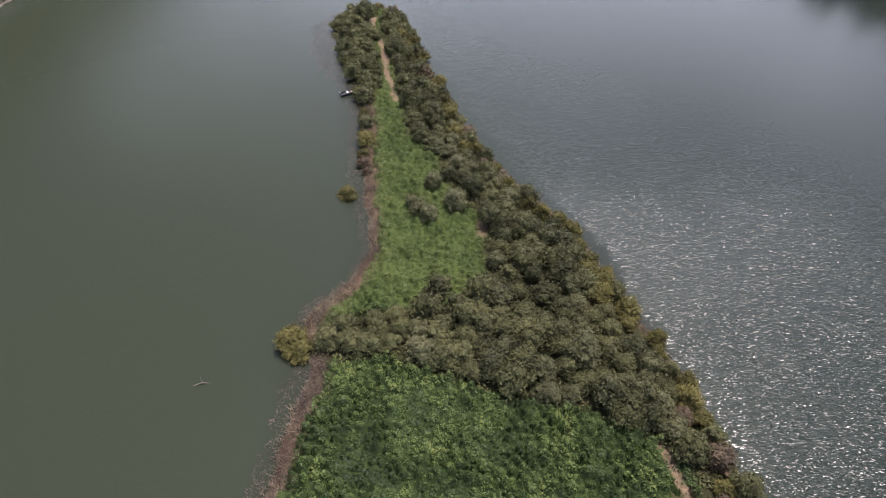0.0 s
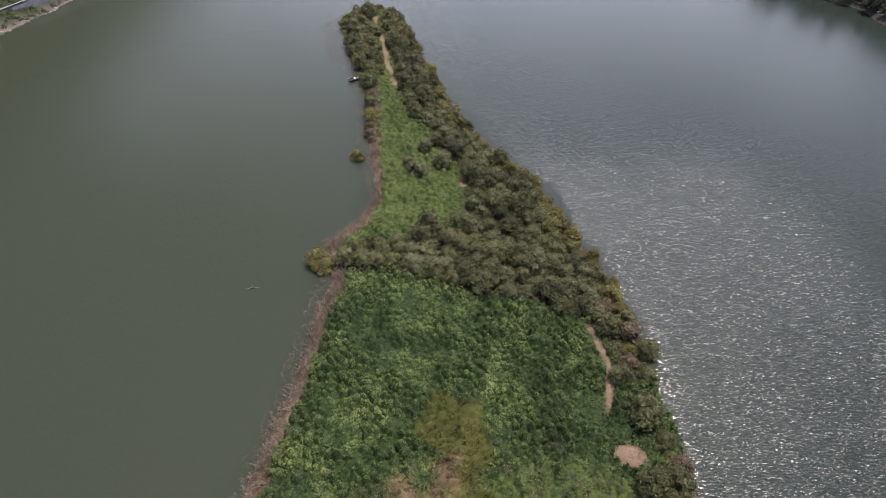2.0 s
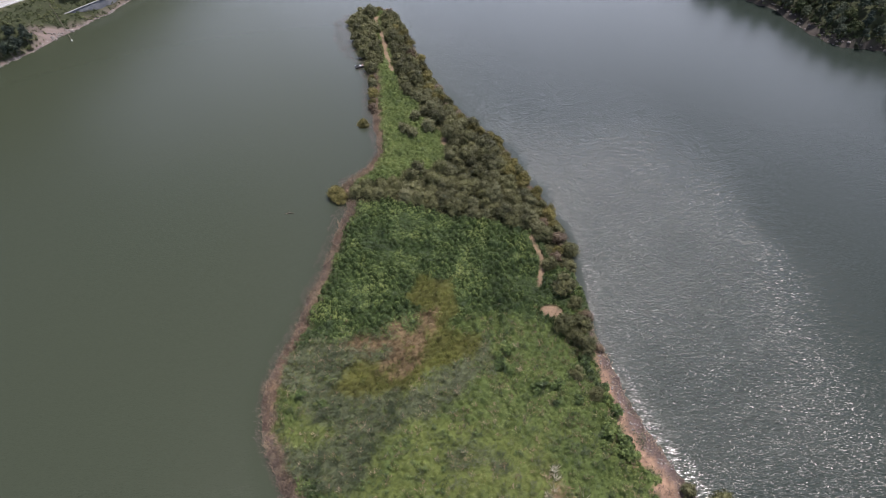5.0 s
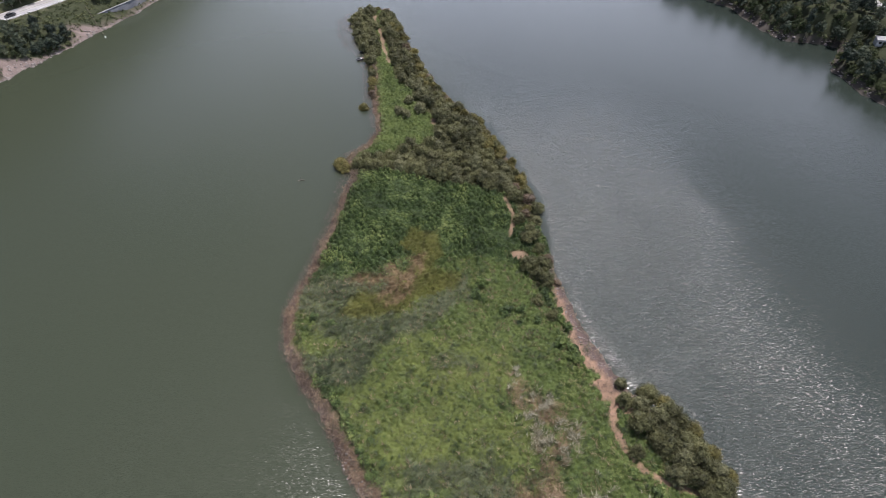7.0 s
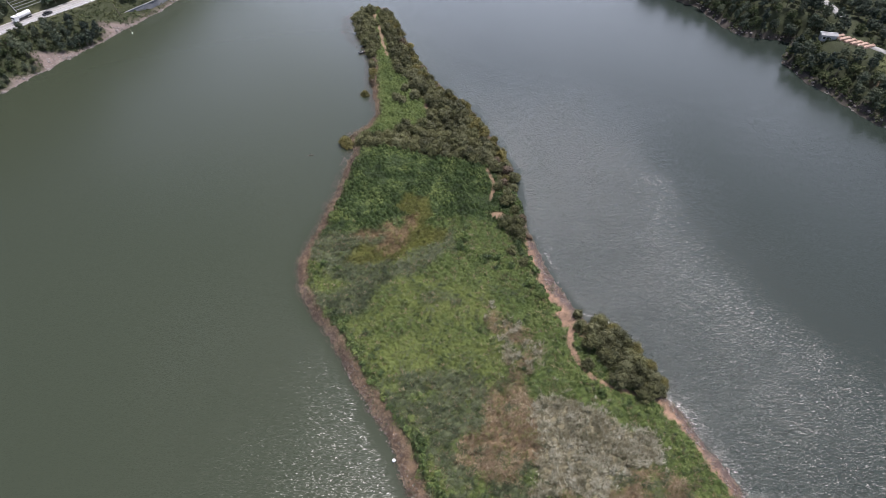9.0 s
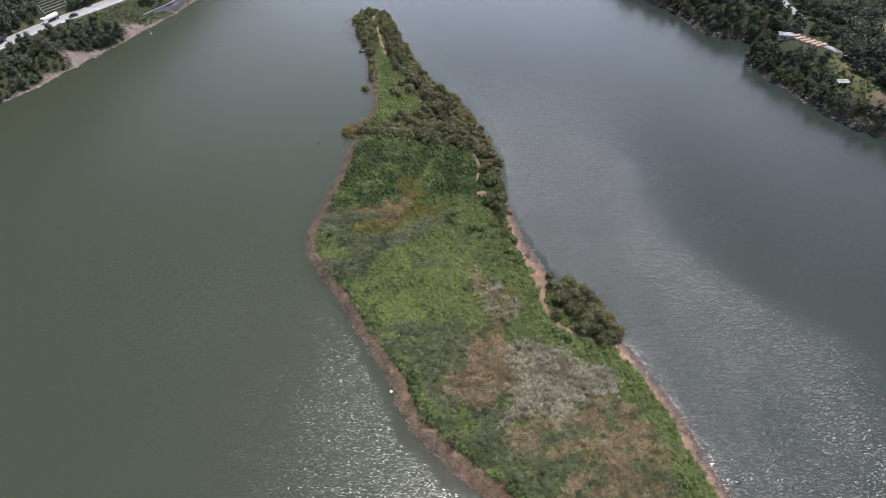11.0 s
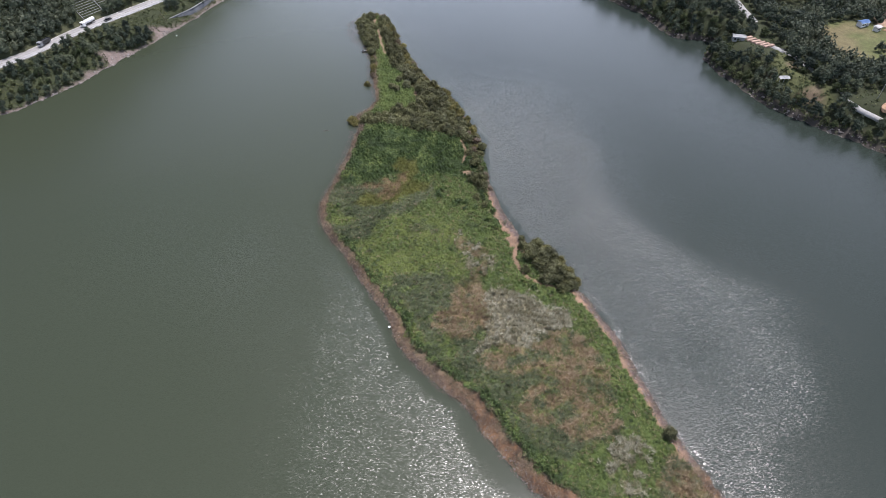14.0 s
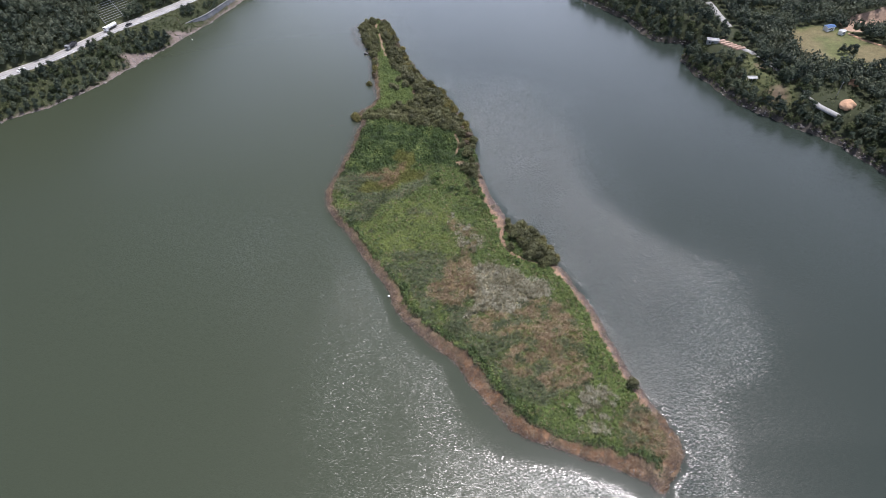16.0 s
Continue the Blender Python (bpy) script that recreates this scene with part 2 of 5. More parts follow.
M_TWIG = foliage("dead_twigs", [(0.1, (0.100, 0.078, 0.064)), (0.5, (0.195, 0.148, 0.108)), (0.9, (0.33, 0.255, 0.175))], patch=0.2, island=0.8, translucent=0.3)
M_SCRUB = foliage("scrub_leaves", [(0.1, (0.030, 0.042, 0.020)), (0.5, (0.058, 0.074, 0.032)), (0.9, (0.105, 0.115, 0.052))], patch=0.08, island=0.4, gloss=0.12)
M_DROWNED = foliage("drowned_stalks", [(0.1, (0.06, 0.042, 0.038)), (0.5, (0.11, 0.075, 0.066)), (0.9, (0.16, 0.115, 0.10))], patch=0.2, translucent=0.0)
M_BARK = surface("bark", (0.06, 0.05, 0.04), (0.14, 0.12, 0.09), 2.0)
M_ROCK = surface("shore_rock", (0.11, 0.095, 0.09), (0.25, 0.22, 0.20), 0.6, 0.9, 0.6)
M_ASPHALT = surface("worn_road", (0.24, 0.235, 0.235), (0.32, 0.315, 0.31), 0.15, 0.9, 0.1, 20)
M_CONCRETE = surface("grey_concrete", (0.20, 0.20, 0.20), (0.32, 0.32, 0.31), 0.4, 0.9, 0.2)
# wall face kept dark and bluish: its shade is put into the colour
M_WALL = surface("shade_toned_concrete", (0.05, 0.058, 0.072), (0.11, 0.115, 0.125), 0.3, 0.9, 0.3)
M_STEEL = surface("galvanised_steel", (0.42, 0.43, 0.44), (0.58, 0.58, 0.58), 1.0, 0.45, 0.05, metal=0.6)
M_WHITE = surface("white_paint", (0.62, 0.62, 0.61), (0.78, 0.78, 0.77), 0.7, 0.5, 0.05)
M_ROOF = surface("pale_sheet_roof", (0.36, 0.37, 0.38), (0.52, 0.52, 0.52), 0.5, 0.5, 0.1)
M_DARK = surface("dark_paint", (0.02, 0.022, 0.026), (0.045, 0.046, 0.05), 1.0, 0.35, 0.02)
M_BLUE = surface("blue_sheet_roof", (0.10, 0.20, 0.42), (0.16, 0.28, 0.52), 0.6, 0.5, 0.05)
M_GREY = surface("grey_paint", (0.16, 0.17, 0.18), (0.26, 0.27, 0.28), 1.0, 0.5, 0.05)
M_EARTH = surface("orange_earth", (0.34, 0.20, 0.12), (0.50, 0.32, 0.20), 0.4, 0.95, 0.5)
M_TIMBER = surface("stacked_timber", (0.34, 0.22, 0.17), (0.52, 0.38, 0.30), 0.8, 0.85, 0.3)
M_GLASS = surface("dark_glass", (0.012, 0.014, 0.016), (0.02, 0.022, 0.025), 1.0, 0.08, 0.0)
M_RUBBER = surface("tyre_rubber", (0.012, 0.012, 0.012), (0.025, 0.025, 0.025), 3.0, 0.85, 0.2)

# ---- plan ----
# island: y, west shore x, east shore x
SHORE = np.array([
    (-143.5, 84, 86), (-141, 81.5, 88), (-137.5, 75, 91.5), (-134.5, 68, 93.2), (-131, 59, 94.3), (-127, 48.5, 94.2), (-123.5, 43.2, 93), (-119.5, 40, 91.8), (-114, 35.8, 88.8),
    (-109, 32.6, 86.8), (-103, 29.6, 84.7), (-97.5, 25, 83.2), (-92, 19.2, 82), (-87.5, 14.4, 81), (-82.5, 9.6, 79.6), (-77.5, 6.6, 78.3), (-71.5, 3.8, 76.3), (-67, 2.4, 74.3), (-63, 0.2, 72.6),
    (-56, -3.6, 69.5), (-50, -7.6, 66.4), (-43, -12, 62.8), (-38, -15, 60), (-30, -20.2, 53.2), (-24, -24.3, 49.8),
    (-16, -27.6, 46.4), (-6, -29.8, 43.5), (1, -28.6, 41.9), (8.5, -26.3, 40.2), (15, -24.9, 39.5), (29, -22.3, 38.4), (42.5, -20.6, 37),
    (51, -19.4, 35), (57, -21.5, 32.5), (61.5, -20.5, 30.4), (67.6, -15.2, 28.2), (75.6, -12.9, 25.8), (84.5, -14, 21.4), (91, -15.6, 17.2),
    (101.5, -16.6, 10.2), (114, -18.2, 4.6), (122, -19.6, 2), (136.6, -24, -3), (153.6, -29, -7.2), (163, -31, -9.8), (170, -28, -12), (174.5, -19, -14)])
# west and east widths of the bare fringe, by y
FRINGE = np.array([(-143, 5.5, 6), (-128, 4.4, 3.5), (-113, 5.6, 2.6), (-100, 5.4, 3.0), (-80, 4.2, 3.8), (-60, 3.4, 3.4), (-50, 3.2, 4.2), (-30, 3.2, 6.4),
                   (-20, 2.8, 5.6), (-7, 2.8, 4.4), (6, 2.6, 2.4), (40, 2.6, 0.8), (62, 3.2, 0.8), (75, 1.6, 0.8), (95, 2.4, 0.8), (119, 3.4, 0.8), (175, 2.0, 0.8)])
LEFT_SHORE = np.array([(-700, -620), (-300, -420), (-60, -278), (30, -219), (52, -204.1), (59, -194.6), (65, -186.8), (73.5, -180), (81, -173.8), (91.5, -167.2), (97, -164.4), (104.5, -162), (111, -157.2), (118, -155.2),
                       (125, -150.4), (130, -148.9), (135.5, -144.7), (145, -140.8), (155, -136.6), (166, -132.4), (176, -127.9), (209, -116.8), (260, -96), (380, -70), (800, -60), (1500, -100)])
RIGHT_SHORE = np.array([(-700, 640), (-300, 420), (-80, 290), (6, 228.4), (21, 222.6), (30.5, 217.5), (39, 210.5), (52, 197), (60, 190), (69, 182.2), (79, 177.8), (93, 172.8), (100, 168.6), (110, 166.3), (119, 164.8),
                        (125, 168), (131, 174), (138, 176), (141, 171), (143, 163), (145, 157), (150, 152.6), (160, 150.2), (179, 143.8), (193, 133.2), (209.4, 120.4), (300, 100), (500, 130), (800, 150), (1500, 180)])
# the road on the far bank: y, x of its middle
ROAD = np.array([(-700, -760), (-300, -530), (-60, -338), (40, -262), (62, -239), (84, -218), (107.5, -197), (137, -183.4), (158, -167), (182, -149.5), (215, -130), (270, -112), (400, -92), (800, -85), (1500, -130)])
ROAD_Z = 8.0


def hash2(ix, iy, seed):
    h = (ix.astype(np.int64) * 374761393 + iy.astype(np.int64) * 668265263 + seed * 1274126177) & 0x7FFFFFFF
    h = ((h ^ (h >> 13)) * 1103515245 + 12345) & 0x7FFFFFFF
    return ((h ^ (h >> 16)) & 0xFFFF) / 65535.0


def vnoise(x, y, scale, seed=0):
    x, y = x * scale, y * scale
    ix, iy = np.floor(x), np.floor(y)
    fx, fy = x - ix, y - iy
    fx, fy = fx * fx * (3 - 2 * fx), fy * fy * (3 - 2 * fy)
    a, b = hash2(ix, iy, seed), hash2(ix + 1, iy, seed)
    c, d = hash2(ix, iy + 1, seed), hash2(ix + 1, iy + 1, seed)
    return (a * (1 - fx) + b * fx) * (1 - fy) + (c * (1 - fx) + d * fx) * fy


def fbm(x, y, scale, seed=0, octaves=4):
    return sum(vnoise(x, y, scale * 2**k, seed + k) * 0.5 ** (k + 1) for k in range(octaves))


def smooth(v):
    v = np.clip(v, 0, 1)
    return v * v * (3 - 2 * v)


def slope_of(table, y, col=1):
    return (np.interp(y + 4, table[:, 0], table[:, col]) - np.interp(y - 4, table[:, 0], table[:, col])) / 8


def island_edges(x, y):
    """Distances inside the island from its west and its east shore; less than 0 in the water."""
    wob = (fbm(x, y, 0.16, 5) - 0.47) * 1.9 + (fbm(x, y, 0.7, 15, 2) - 0.37) * 0.9
    w, e = np.interp(y, SHORE[:, 0], SHORE[:, 1]), np.interp(y, SHORE[:, 0], SHORE[:, 2])
    cw, ce = np.sqrt(1 + np.clip(slope_of(SHORE, y, 1), -3, 3) ** 2), np.sqrt(1 + np.clip(slope_of(SHORE, y, 2), -3, 3) ** 2)
    ends = np.minimum(y + 144.0, 176 - y)
    return np.minimum((x - w) / cw, ends) + wob, np.minimum((e - x) / ce, ends) + wob


def bank_left(x, y):
    d = (np.interp(y, LEFT_SHORE[:, 0], LEFT_SHORE[:, 1]) - x) / np.sqrt(1 + slope_of(LEFT_SHORE, y) ** 2)
    r = (np.interp(y, ROAD[:, 0], ROAD[:, 1]) - x) / np.sqrt(1 + slope_of(ROAD, y) ** 2)
    return d + (fbm(x, y, 0.1, 31) - 0.47) * 3.0, r


def bank_right(x, y):
    d = (x - np.interp(y, RIGHT_SHORE[:, 0], RIGHT_SHORE[:, 1])) / np.sqrt(1 + np.clip(slope_of(RIGHT_SHORE, y), -1.2, 1.2) ** 2)
    return d + (fbm(x, y, 0.1, 37) - 0.47) * 4.0


def height(x, y):
    x, y = np.asarray(x, float), np.asarray(y, float)
    dw, de = island_edges(x, y)
    d = np.minimum(dw, de)
    isl = np.where(d > 0, 0.05 + 0.9 * smooth(d / 6) + 0.35 * (fbm(x, y, 0.09, 3) - 0.3) * smooth(d / 5) + 0.12 * (fbm(x, y, 0.8, 9) - 0.4), d * 0.22)
    dl, r = bank_left(x, y)
    gap = np.maximum(-r - 5.2, 0.0)
    low = ROAD_Z * smooth(np.clip(dl / (dl + gap + 0.01), 0, 1) ** 0.75)
    up = ROAD_Z + np.maximum(r - 6.0, 0) * 0.8 + 10 * (fbm(x, y, 0.015, 41) - 0.3) * smooth((r - 8) / 60)
    left = np.where(dl > 0, np.where(r > -5.2, np.where(r < 6, ROAD_Z - 0.12, up), low + 0.5 * (fbm(x, y, 0.3, 43) - 0.4) * smooth(dl / 3) * smooth(gap / 3)), dl * 0.3)
    left = np.minimum(left, 150 + 0.02 * r)
    dr = bank_right(x, y)
    right = np.where(dr > 0, 2.4 * smooth(dr / 2.2) + 8.2 * smooth((dr - 1.5) / 17) + 1.6 * (fbm(x, y, 0.05, 47) - 0.4) * smooth(dr / 10)
                     + np.maximum(dr - 120, 0) * 0.28, dr * 0.3)
    right = np.minimum(right, 140)
    return np.maximum(np.maximum(np.maximum(isl, left), right), -4.0)


def inside(poly, x, y):
    hit = np.zeros(np.shape(x), bool)
    for (x0, y0), (x1, y1) in zip(poly, poly[1:] + poly[:1]):
        hit ^= ((y0 > y) != (y1 > y)) & (x < (x1 - x0) * (y - y0) / (y1 - y0 + 1e-9) + x0)
    return hit


CANOPY = [(-17, 173), (-18, 160), (-15.5, 149), (-13, 138), (-10, 125), (-8, 109), (-1, 102), (-1, 95), (3, 88), (7, 83), (7, 70), (5, 64), (-3, 61), (-9, 60), (-17, 59.5), (-19, 53),
          (-14, 51), (-8, 52), (-2, 50), (5, 47), (12, 44.5), (18, 44), (24, 42), (29, 39.5), (31.5, 36), (32.5, 28), (40, 25), (45, 60), (25, 110), (-2, 175)]
NORTH_WEST = [(-17, 176), (-21, 167), (-19, 153), (-17, 141), (-15.5, 129), (-17.5, 121), (-26, 121), (-40, 160), (-30, 178)]
YELLOW_PATCH = [(-14.7, -1.6), (-10, 2), (-4, 0.7), (2, 7.9), (4, 12.5), (-2.7, 17), (1.4, 24), (9, 22.5), (9.5, 14), (8, 9), (14.5, 6.3), (12.5, 0.7), (3.5, -1.7), (0.6, -5.5), (-9, -7.7), (-14.4, -8.5)]
BROWN_PATCH = [(-16, 4), (-10.4, 8.5), (0, 13), (5, 14.6), (6, 11), (3.2, 4.7), (1.4, -1.7), (-4.4, -3.9), (-7.6, -1.6), (-5, 3.5), (-10, 1.5)]
PALE_REEDS = [(34.6, -54.5), (40.2, -53), (45.3, -53.6), (53, -58), (60.6, -62.5), (63.2, -67), (58.7, -69.6), (54, -73.2), (47.5, -76), (40.4, -77.5), (33, -80.5), (31.8, -79.5), (35.3, -74), (33.5, -71), (34.7, -65)]
PALE_NORTH = [(26, -20), (29.5, -27), (36.4, -35), (40, -40), (37.5, -45), (32, -47.5), (29, -44), (27, -37), (24.8, -28)]
DRY_REEDS = [(26, -50), (33, -46.5), (35, -53), (34.6, -65), (34, -71), (30, -74.5), (22.8, -71.5), (15.7, -70.5), (16, -64), (23, -61)]
DRY_SPOT = [(31, -83), (37.1, -80), (38.5, -84), (34, -86.5)]
MIXED_SOUTH = [(38.8, -77.5), (54, -73.2), (59.4, -70), (66, -73), (70, -80.5), (70.5, -94), (71, -108), (56, -111), (41.6, -101), (39.5, -94), (36.5, -86.4)]
GREY_SEDGE = [(2.6, -46), (24.4, -46), (25.5, -61), (15.7, -64.5), (15.7, -70), (32.9, -74.9), (33, -80), (37, -87), (41, -96), (50, -106), (42, -104), (24, -86), (12, -72), (4, -60)]
TIP = [(77, -122), (83, -114), (93, -112), (97, -128), (90, -144), (80, -142), (76, -130)]
GAP = [(50, -27), (47.4, -33), (46.2, -37), (47.5, -42.5), (50.7, -47.4), (55.6, -50.9), (62.2, -52.8), (67, -54)]
PALE_SOUTH = [(72, -108), (78, -112), (73, -126), (64, -125), (66, -114)]
NONE, VINE, LOW_VINE, MEADOW, SEDGE, YELLOW, PLUME, TAN, WOODS, FRINGE_Z, SAND, BROWN = range(12)


def zones(x, y):
    """What covers each place of the island."""
    px = x + (fbm(x, y, 0.13, 61) - 0.47) * 13 + (fbm(x, y, 0.9, 63, 2) - 0.37) * 5
    py = y + (fbm(x, y, 0.13, 67) - 0.47) * 13 + (fbm(x, y, 0.9, 69, 2) - 0.37) * 5
    dw, de = island_edges(x, y)
    z = np.where(py > 9 + 0.12 * px, VINE, np.where(px > 26 - 0.1 * (py + 20), LOW_VINE, MEADOW))
    z = np.where(inside([(-24, 6), (-8, 8), (-12, -2), (2, -6), (12, 6), (16, -2), (4, -14), (-16, -14), (-28, -4)], px, py), SEDGE, z)
    z = np.where((py < -84) & (de > 15 + 8 * (fbm(x, y, 0.15, 78) - 0.4)) & (py > -112), SEDGE, np.where(py < -84, LOW_VINE, z))
    z = np.where(py > 60, LOW_VINE, z)
    qx, qy = x + 0.45 * (px - x), y + 0.45 * (py - y)
    fleck = fbm(x, y, 0.6, 145, 3)
    drift = fbm(0.9 * x + 0.4 * y, 1.7 * (0.9 * y - 0.4 * x), 0.27, 143, 3)
    z = np.where(inside(GREY_SEDGE, qx, qy), np.where(drift > 0.30, SEDGE, LOW_VINE), z)
    z = np.where(inside(MIXED_SOUTH, qx, qy), np.where(drift < 0.38, SEDGE, np.where(drift < 0.46, MEADOW, TAN)), z)
    z = np.where(inside(YELLOW_PATCH, qx, qy), YELLOW, z)
    z = np.where(inside(BROWN_PATCH, qx, qy) & (fleck > 0.36), BROWN, z)
    z = np.where(inside(DRY_REEDS, qx, qy) | inside(DRY_SPOT, qx, qy), np.where(drift < 0.30, SEDGE, TAN), z)
    z = np.where(inside(PALE_NORTH, qx, qy) & (fleck > 0.42), np.where(drift > 0.46, TAN, PLUME), z)
    z = np.where(inside(PALE_REEDS, qx, qy), PLUME, z)
    z = np.where(inside(PALE_SOUTH, qx, qy) & (fleck > 0.45), PLUME, z)
    z = np.where(inside(TIP, qx, qy), np.where(fleck > 0.5, SEDGE, np.where(fleck < 0.33, BROWN, TAN)), z)
    fw, fe = np.interp(y, FRINGE[:, 0], FRINGE[:, 1]), np.interp(y, FRINGE[:, 0], FRINGE[:, 2])
    rim = 1.0 + 6.5 * (fbm(x, y, 0.11, 77) - 0.25)
    z = np.where((dw < fw + rim) & (dw > fw) & (y < -25), VINE, z)
    thicket = fbm(px, py, 0.09, 79)
    z = np.where((z == MEADOW) & (thicket > 0.60), SEDGE, np.where((z == MEADOW) & (thicket < 0.33), LOW_VINE, z))
    fw, fe = fw * (0.55 + 0.95 * fbm(x, y, 0.4, 75)), fe * (0.6 + 0.85 * fbm(x, y, 0.4, 76))
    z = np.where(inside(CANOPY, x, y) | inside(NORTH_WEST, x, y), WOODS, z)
    z = np.where(((dw < fw) & (z != WOODS)) | (de < fe * (y > 50)) | ((de < fe) & (y < -118)), FRINGE_Z, z)
    z = np.where((de < fe) & (y < 12) & (y >= -118), SAND, z)
    track = np.interp(y, [20, 25, 29, 32, 38, 42], [28.5, 30.0, 30.8, 30.4, 29, 26.5])
    z = np.where((np.abs(x - track) < 0.75) & (y > 21) & (y < 39), SAND, z)
    z = np.where((((x - 31) / 2.6) ** 2 + ((y - 13.8) / 2.0) ** 2 < 1), SAND, z)
    # the trodden gap round the shrubs of the east shore
    for (x0, y0), (x1, y1) in zip(GAP, GAP[1:]):
        t = np.clip(((x - x0) * (x1 - x0) + (y - y0) * (y1 - y0)) / ((x1 - x0) ** 2 + (y1 - y0) ** 2), 0, 1)
        z = np.where(np.hypot(x - x0 - t * (x1 - x0), y - y0 - t * (y1 - y0)) < 0.35 + 1.3 * fbm(x, y, 0.5, 99, 2), SAND, z)
    aisle = np.interp(y, [118, 127, 134, 142, 151, 163, 168], [-10, -12, -14, -15, -17, -20, -20])
    z = np.where((np.abs(x - aisle) < 2.4 * fbm(x, y, 0.25, 95, 3) - 0.35) & (y > 122) & (y < 167), SAND, z)
    z = np.where((np.abs(x - 7.0) < 1.0) & (np.abs(y - 80) < 2.2), SAND, z)
    return np.where(np.minimum(dw, de) < 0, NONE, z)


# vine entry kept dark: shade of gaps between leaves put into its colour
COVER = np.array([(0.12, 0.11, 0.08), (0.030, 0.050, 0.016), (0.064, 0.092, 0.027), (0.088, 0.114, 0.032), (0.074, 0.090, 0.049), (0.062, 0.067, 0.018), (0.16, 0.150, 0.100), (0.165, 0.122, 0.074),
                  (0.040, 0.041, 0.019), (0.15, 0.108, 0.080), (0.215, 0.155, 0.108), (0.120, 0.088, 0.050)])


# ---- building helpers ----
def mesh_of(name, verts, faces, material, sm=False):
    me = bpy.data.meshes.new(name)
    verts, faces = np.asarray(verts, np.float32), np.asarray(faces, np.int32)
    k = faces.shape[1]
    me.vertices.add(len(verts))
    me.vertices.foreach_set("co", verts.ravel())
    me.loops.add(faces.size)
    me.loops.foreach_set("vertex_index", faces.ravel())
    me.polygons.add(len(faces))
    me.polygons.foreach_set("loop_start", np.arange(0, faces.size, k, dtype=np.int32))
    me.update(calc_edges=True)
    me.validate()
    if sm:
        me.polygons.foreach_set("use_smooth", np.ones(len(me.polygons), bool))
    me.materials.append(material)
    return me


def part(name, bm, material, parent=None, label=""):
    me = bpy.data.meshes.new(name)
    bm.to_mesh(me)
    bm.free()
    me.materials.append(material)
    ob = new(name, me)
    if parent:
        ob.parent = parent
    return tagged(ob, label)


def box(bm, cx, cy, cz, sx, sy, sz, bevel=0.0, turn=None):
    m = Matrix.Translation((cx, cy, cz)) @ (turn or Matrix()) @ Matrix.Diagonal((sx, sy, sz, 1))
    got = bmesh.ops.create_cube(bm, size=1.0, matrix=m)["verts"]
    if bevel:
        edges = list({e for v in got for e in v.link_edges})
        bmesh.ops.bevel(bm, geom=edges, offset=bevel, segments=2, affect="EDGES", profile=0.6)
    return got


def tube(points, radii, sides=6):
    """Vertices and quad faces of a tapered tube."""
    pts = np.asarray(points, float)
    vs, fs = [], []
    for i, (p, r) in enumerate(zip(pts, radii)):
        d = pts[min(i + 1, len(pts) - 1)] - pts[max(i - 1, 0)]
        d /= np.linalg.norm(d) + 1e-9
        u = np.cross(d, (0.3, 0.9, 0.1) if abs(d[2]) > 0.7 else (0, 0, 1))
        u /= np.linalg.norm(u)
        v = np.cross(d, u)
        a = np.arange(sides) * 2 * np.pi / sides
        vs.append(p + r * (np.cos(a)[:, None] * u + np.sin(a)[:, None] * v))
        if i:
            b = (i - 1) * sides
            fs += [(b + k, b + (k + 1) % sides, b + sides + (k + 1) % sides, b + sides + k) for k in range(sides)]
    return np.concatenate(vs), fs


def joined(pieces):
    vs, fs, n = [], [], 0
    for v, f in pieces:
        vs.append(np.asarray(v)), fs.append(np.asarray(f) + n)
        n += len(v)
    return np.concatenate(vs), np.concatenate(fs)


def leaf_cards(rng, pos, nrm, size, slim=0.6):
    """Diamond leaf sprays at pos, facing nrm."""
    n = len(pos)
    nrm = nrm / (np.linalg.norm(nrm, axis=1, keepdims=True) + 1e-9)
    ref = rng.normal(size=(n, 3))
    u = np.cross(nrm, ref)
    u /= np.linalg.norm(u, axis=1, keepdims=True) + 1e-9
    v = np.cross(nrm, u)
    s = np.asarray(size).reshape(-1, 1) * 0.5 * np.ones((n, 1))
    fold = nrm * s * 0.25
    verts = np.stack([pos - u * s - fold, pos - v * s * slim, pos + u * s - fold, pos + v * s * slim], 1).reshape(-1, 3)
    return verts, np.arange(4 * n).reshape(-1, 4)


def blades(rng, pos, tall, wide, lean):
    """Upright blades: narrow kites from the ground, leaning at random."""
    n = len(pos)
    a, b = rng.uniform(0, 2 * np.pi, n), rng.uniform(0, 2 * np.pi, n)
    tip = np.stack([np.cos(a) * lean, np.sin(a) * lean, np.ones(n)], 1) * np.asarray(tall).reshape(-1, 1)
    b = a + np.pi / 2 + (b - np.pi) * 0.2
    side = np.stack([np.cos(b), np.sin(b), 0 * b], 1) * np.asarray(wide).reshape(-1, 1)
    verts = np.stack([pos, pos + tip * 0.6 - side, pos + tip, pos + tip * 0.6 + side], 1).reshape(-1, 3)
    return verts, np.arange(4 * n).reshape(-1, 4)


def stuff(name, vf, material, label, category):
    return tagged(new(name, mesh_of(name, vf[0], vf[1], material)), label, category, kind="stuff")


def blob(rng, centre, radius, squash=0.85):
    """A low-poly lump."""
    bm = bmesh.new()
    bmesh.ops.create_icosphere(bm, subdivisions=1, radius=1.0)
    v = np.array([q.co[:] for q in bm.verts])
    f = np.array([[q.index for q in p.verts] for p in bm.faces])
    bm.free()
    v *= rng.uniform(0.85, 1.1, (len(v), 1))
    v = v * (radius, radius, radius * squash) + centre
    return v, np.concatenate([f, f[:, 2:]], 1)


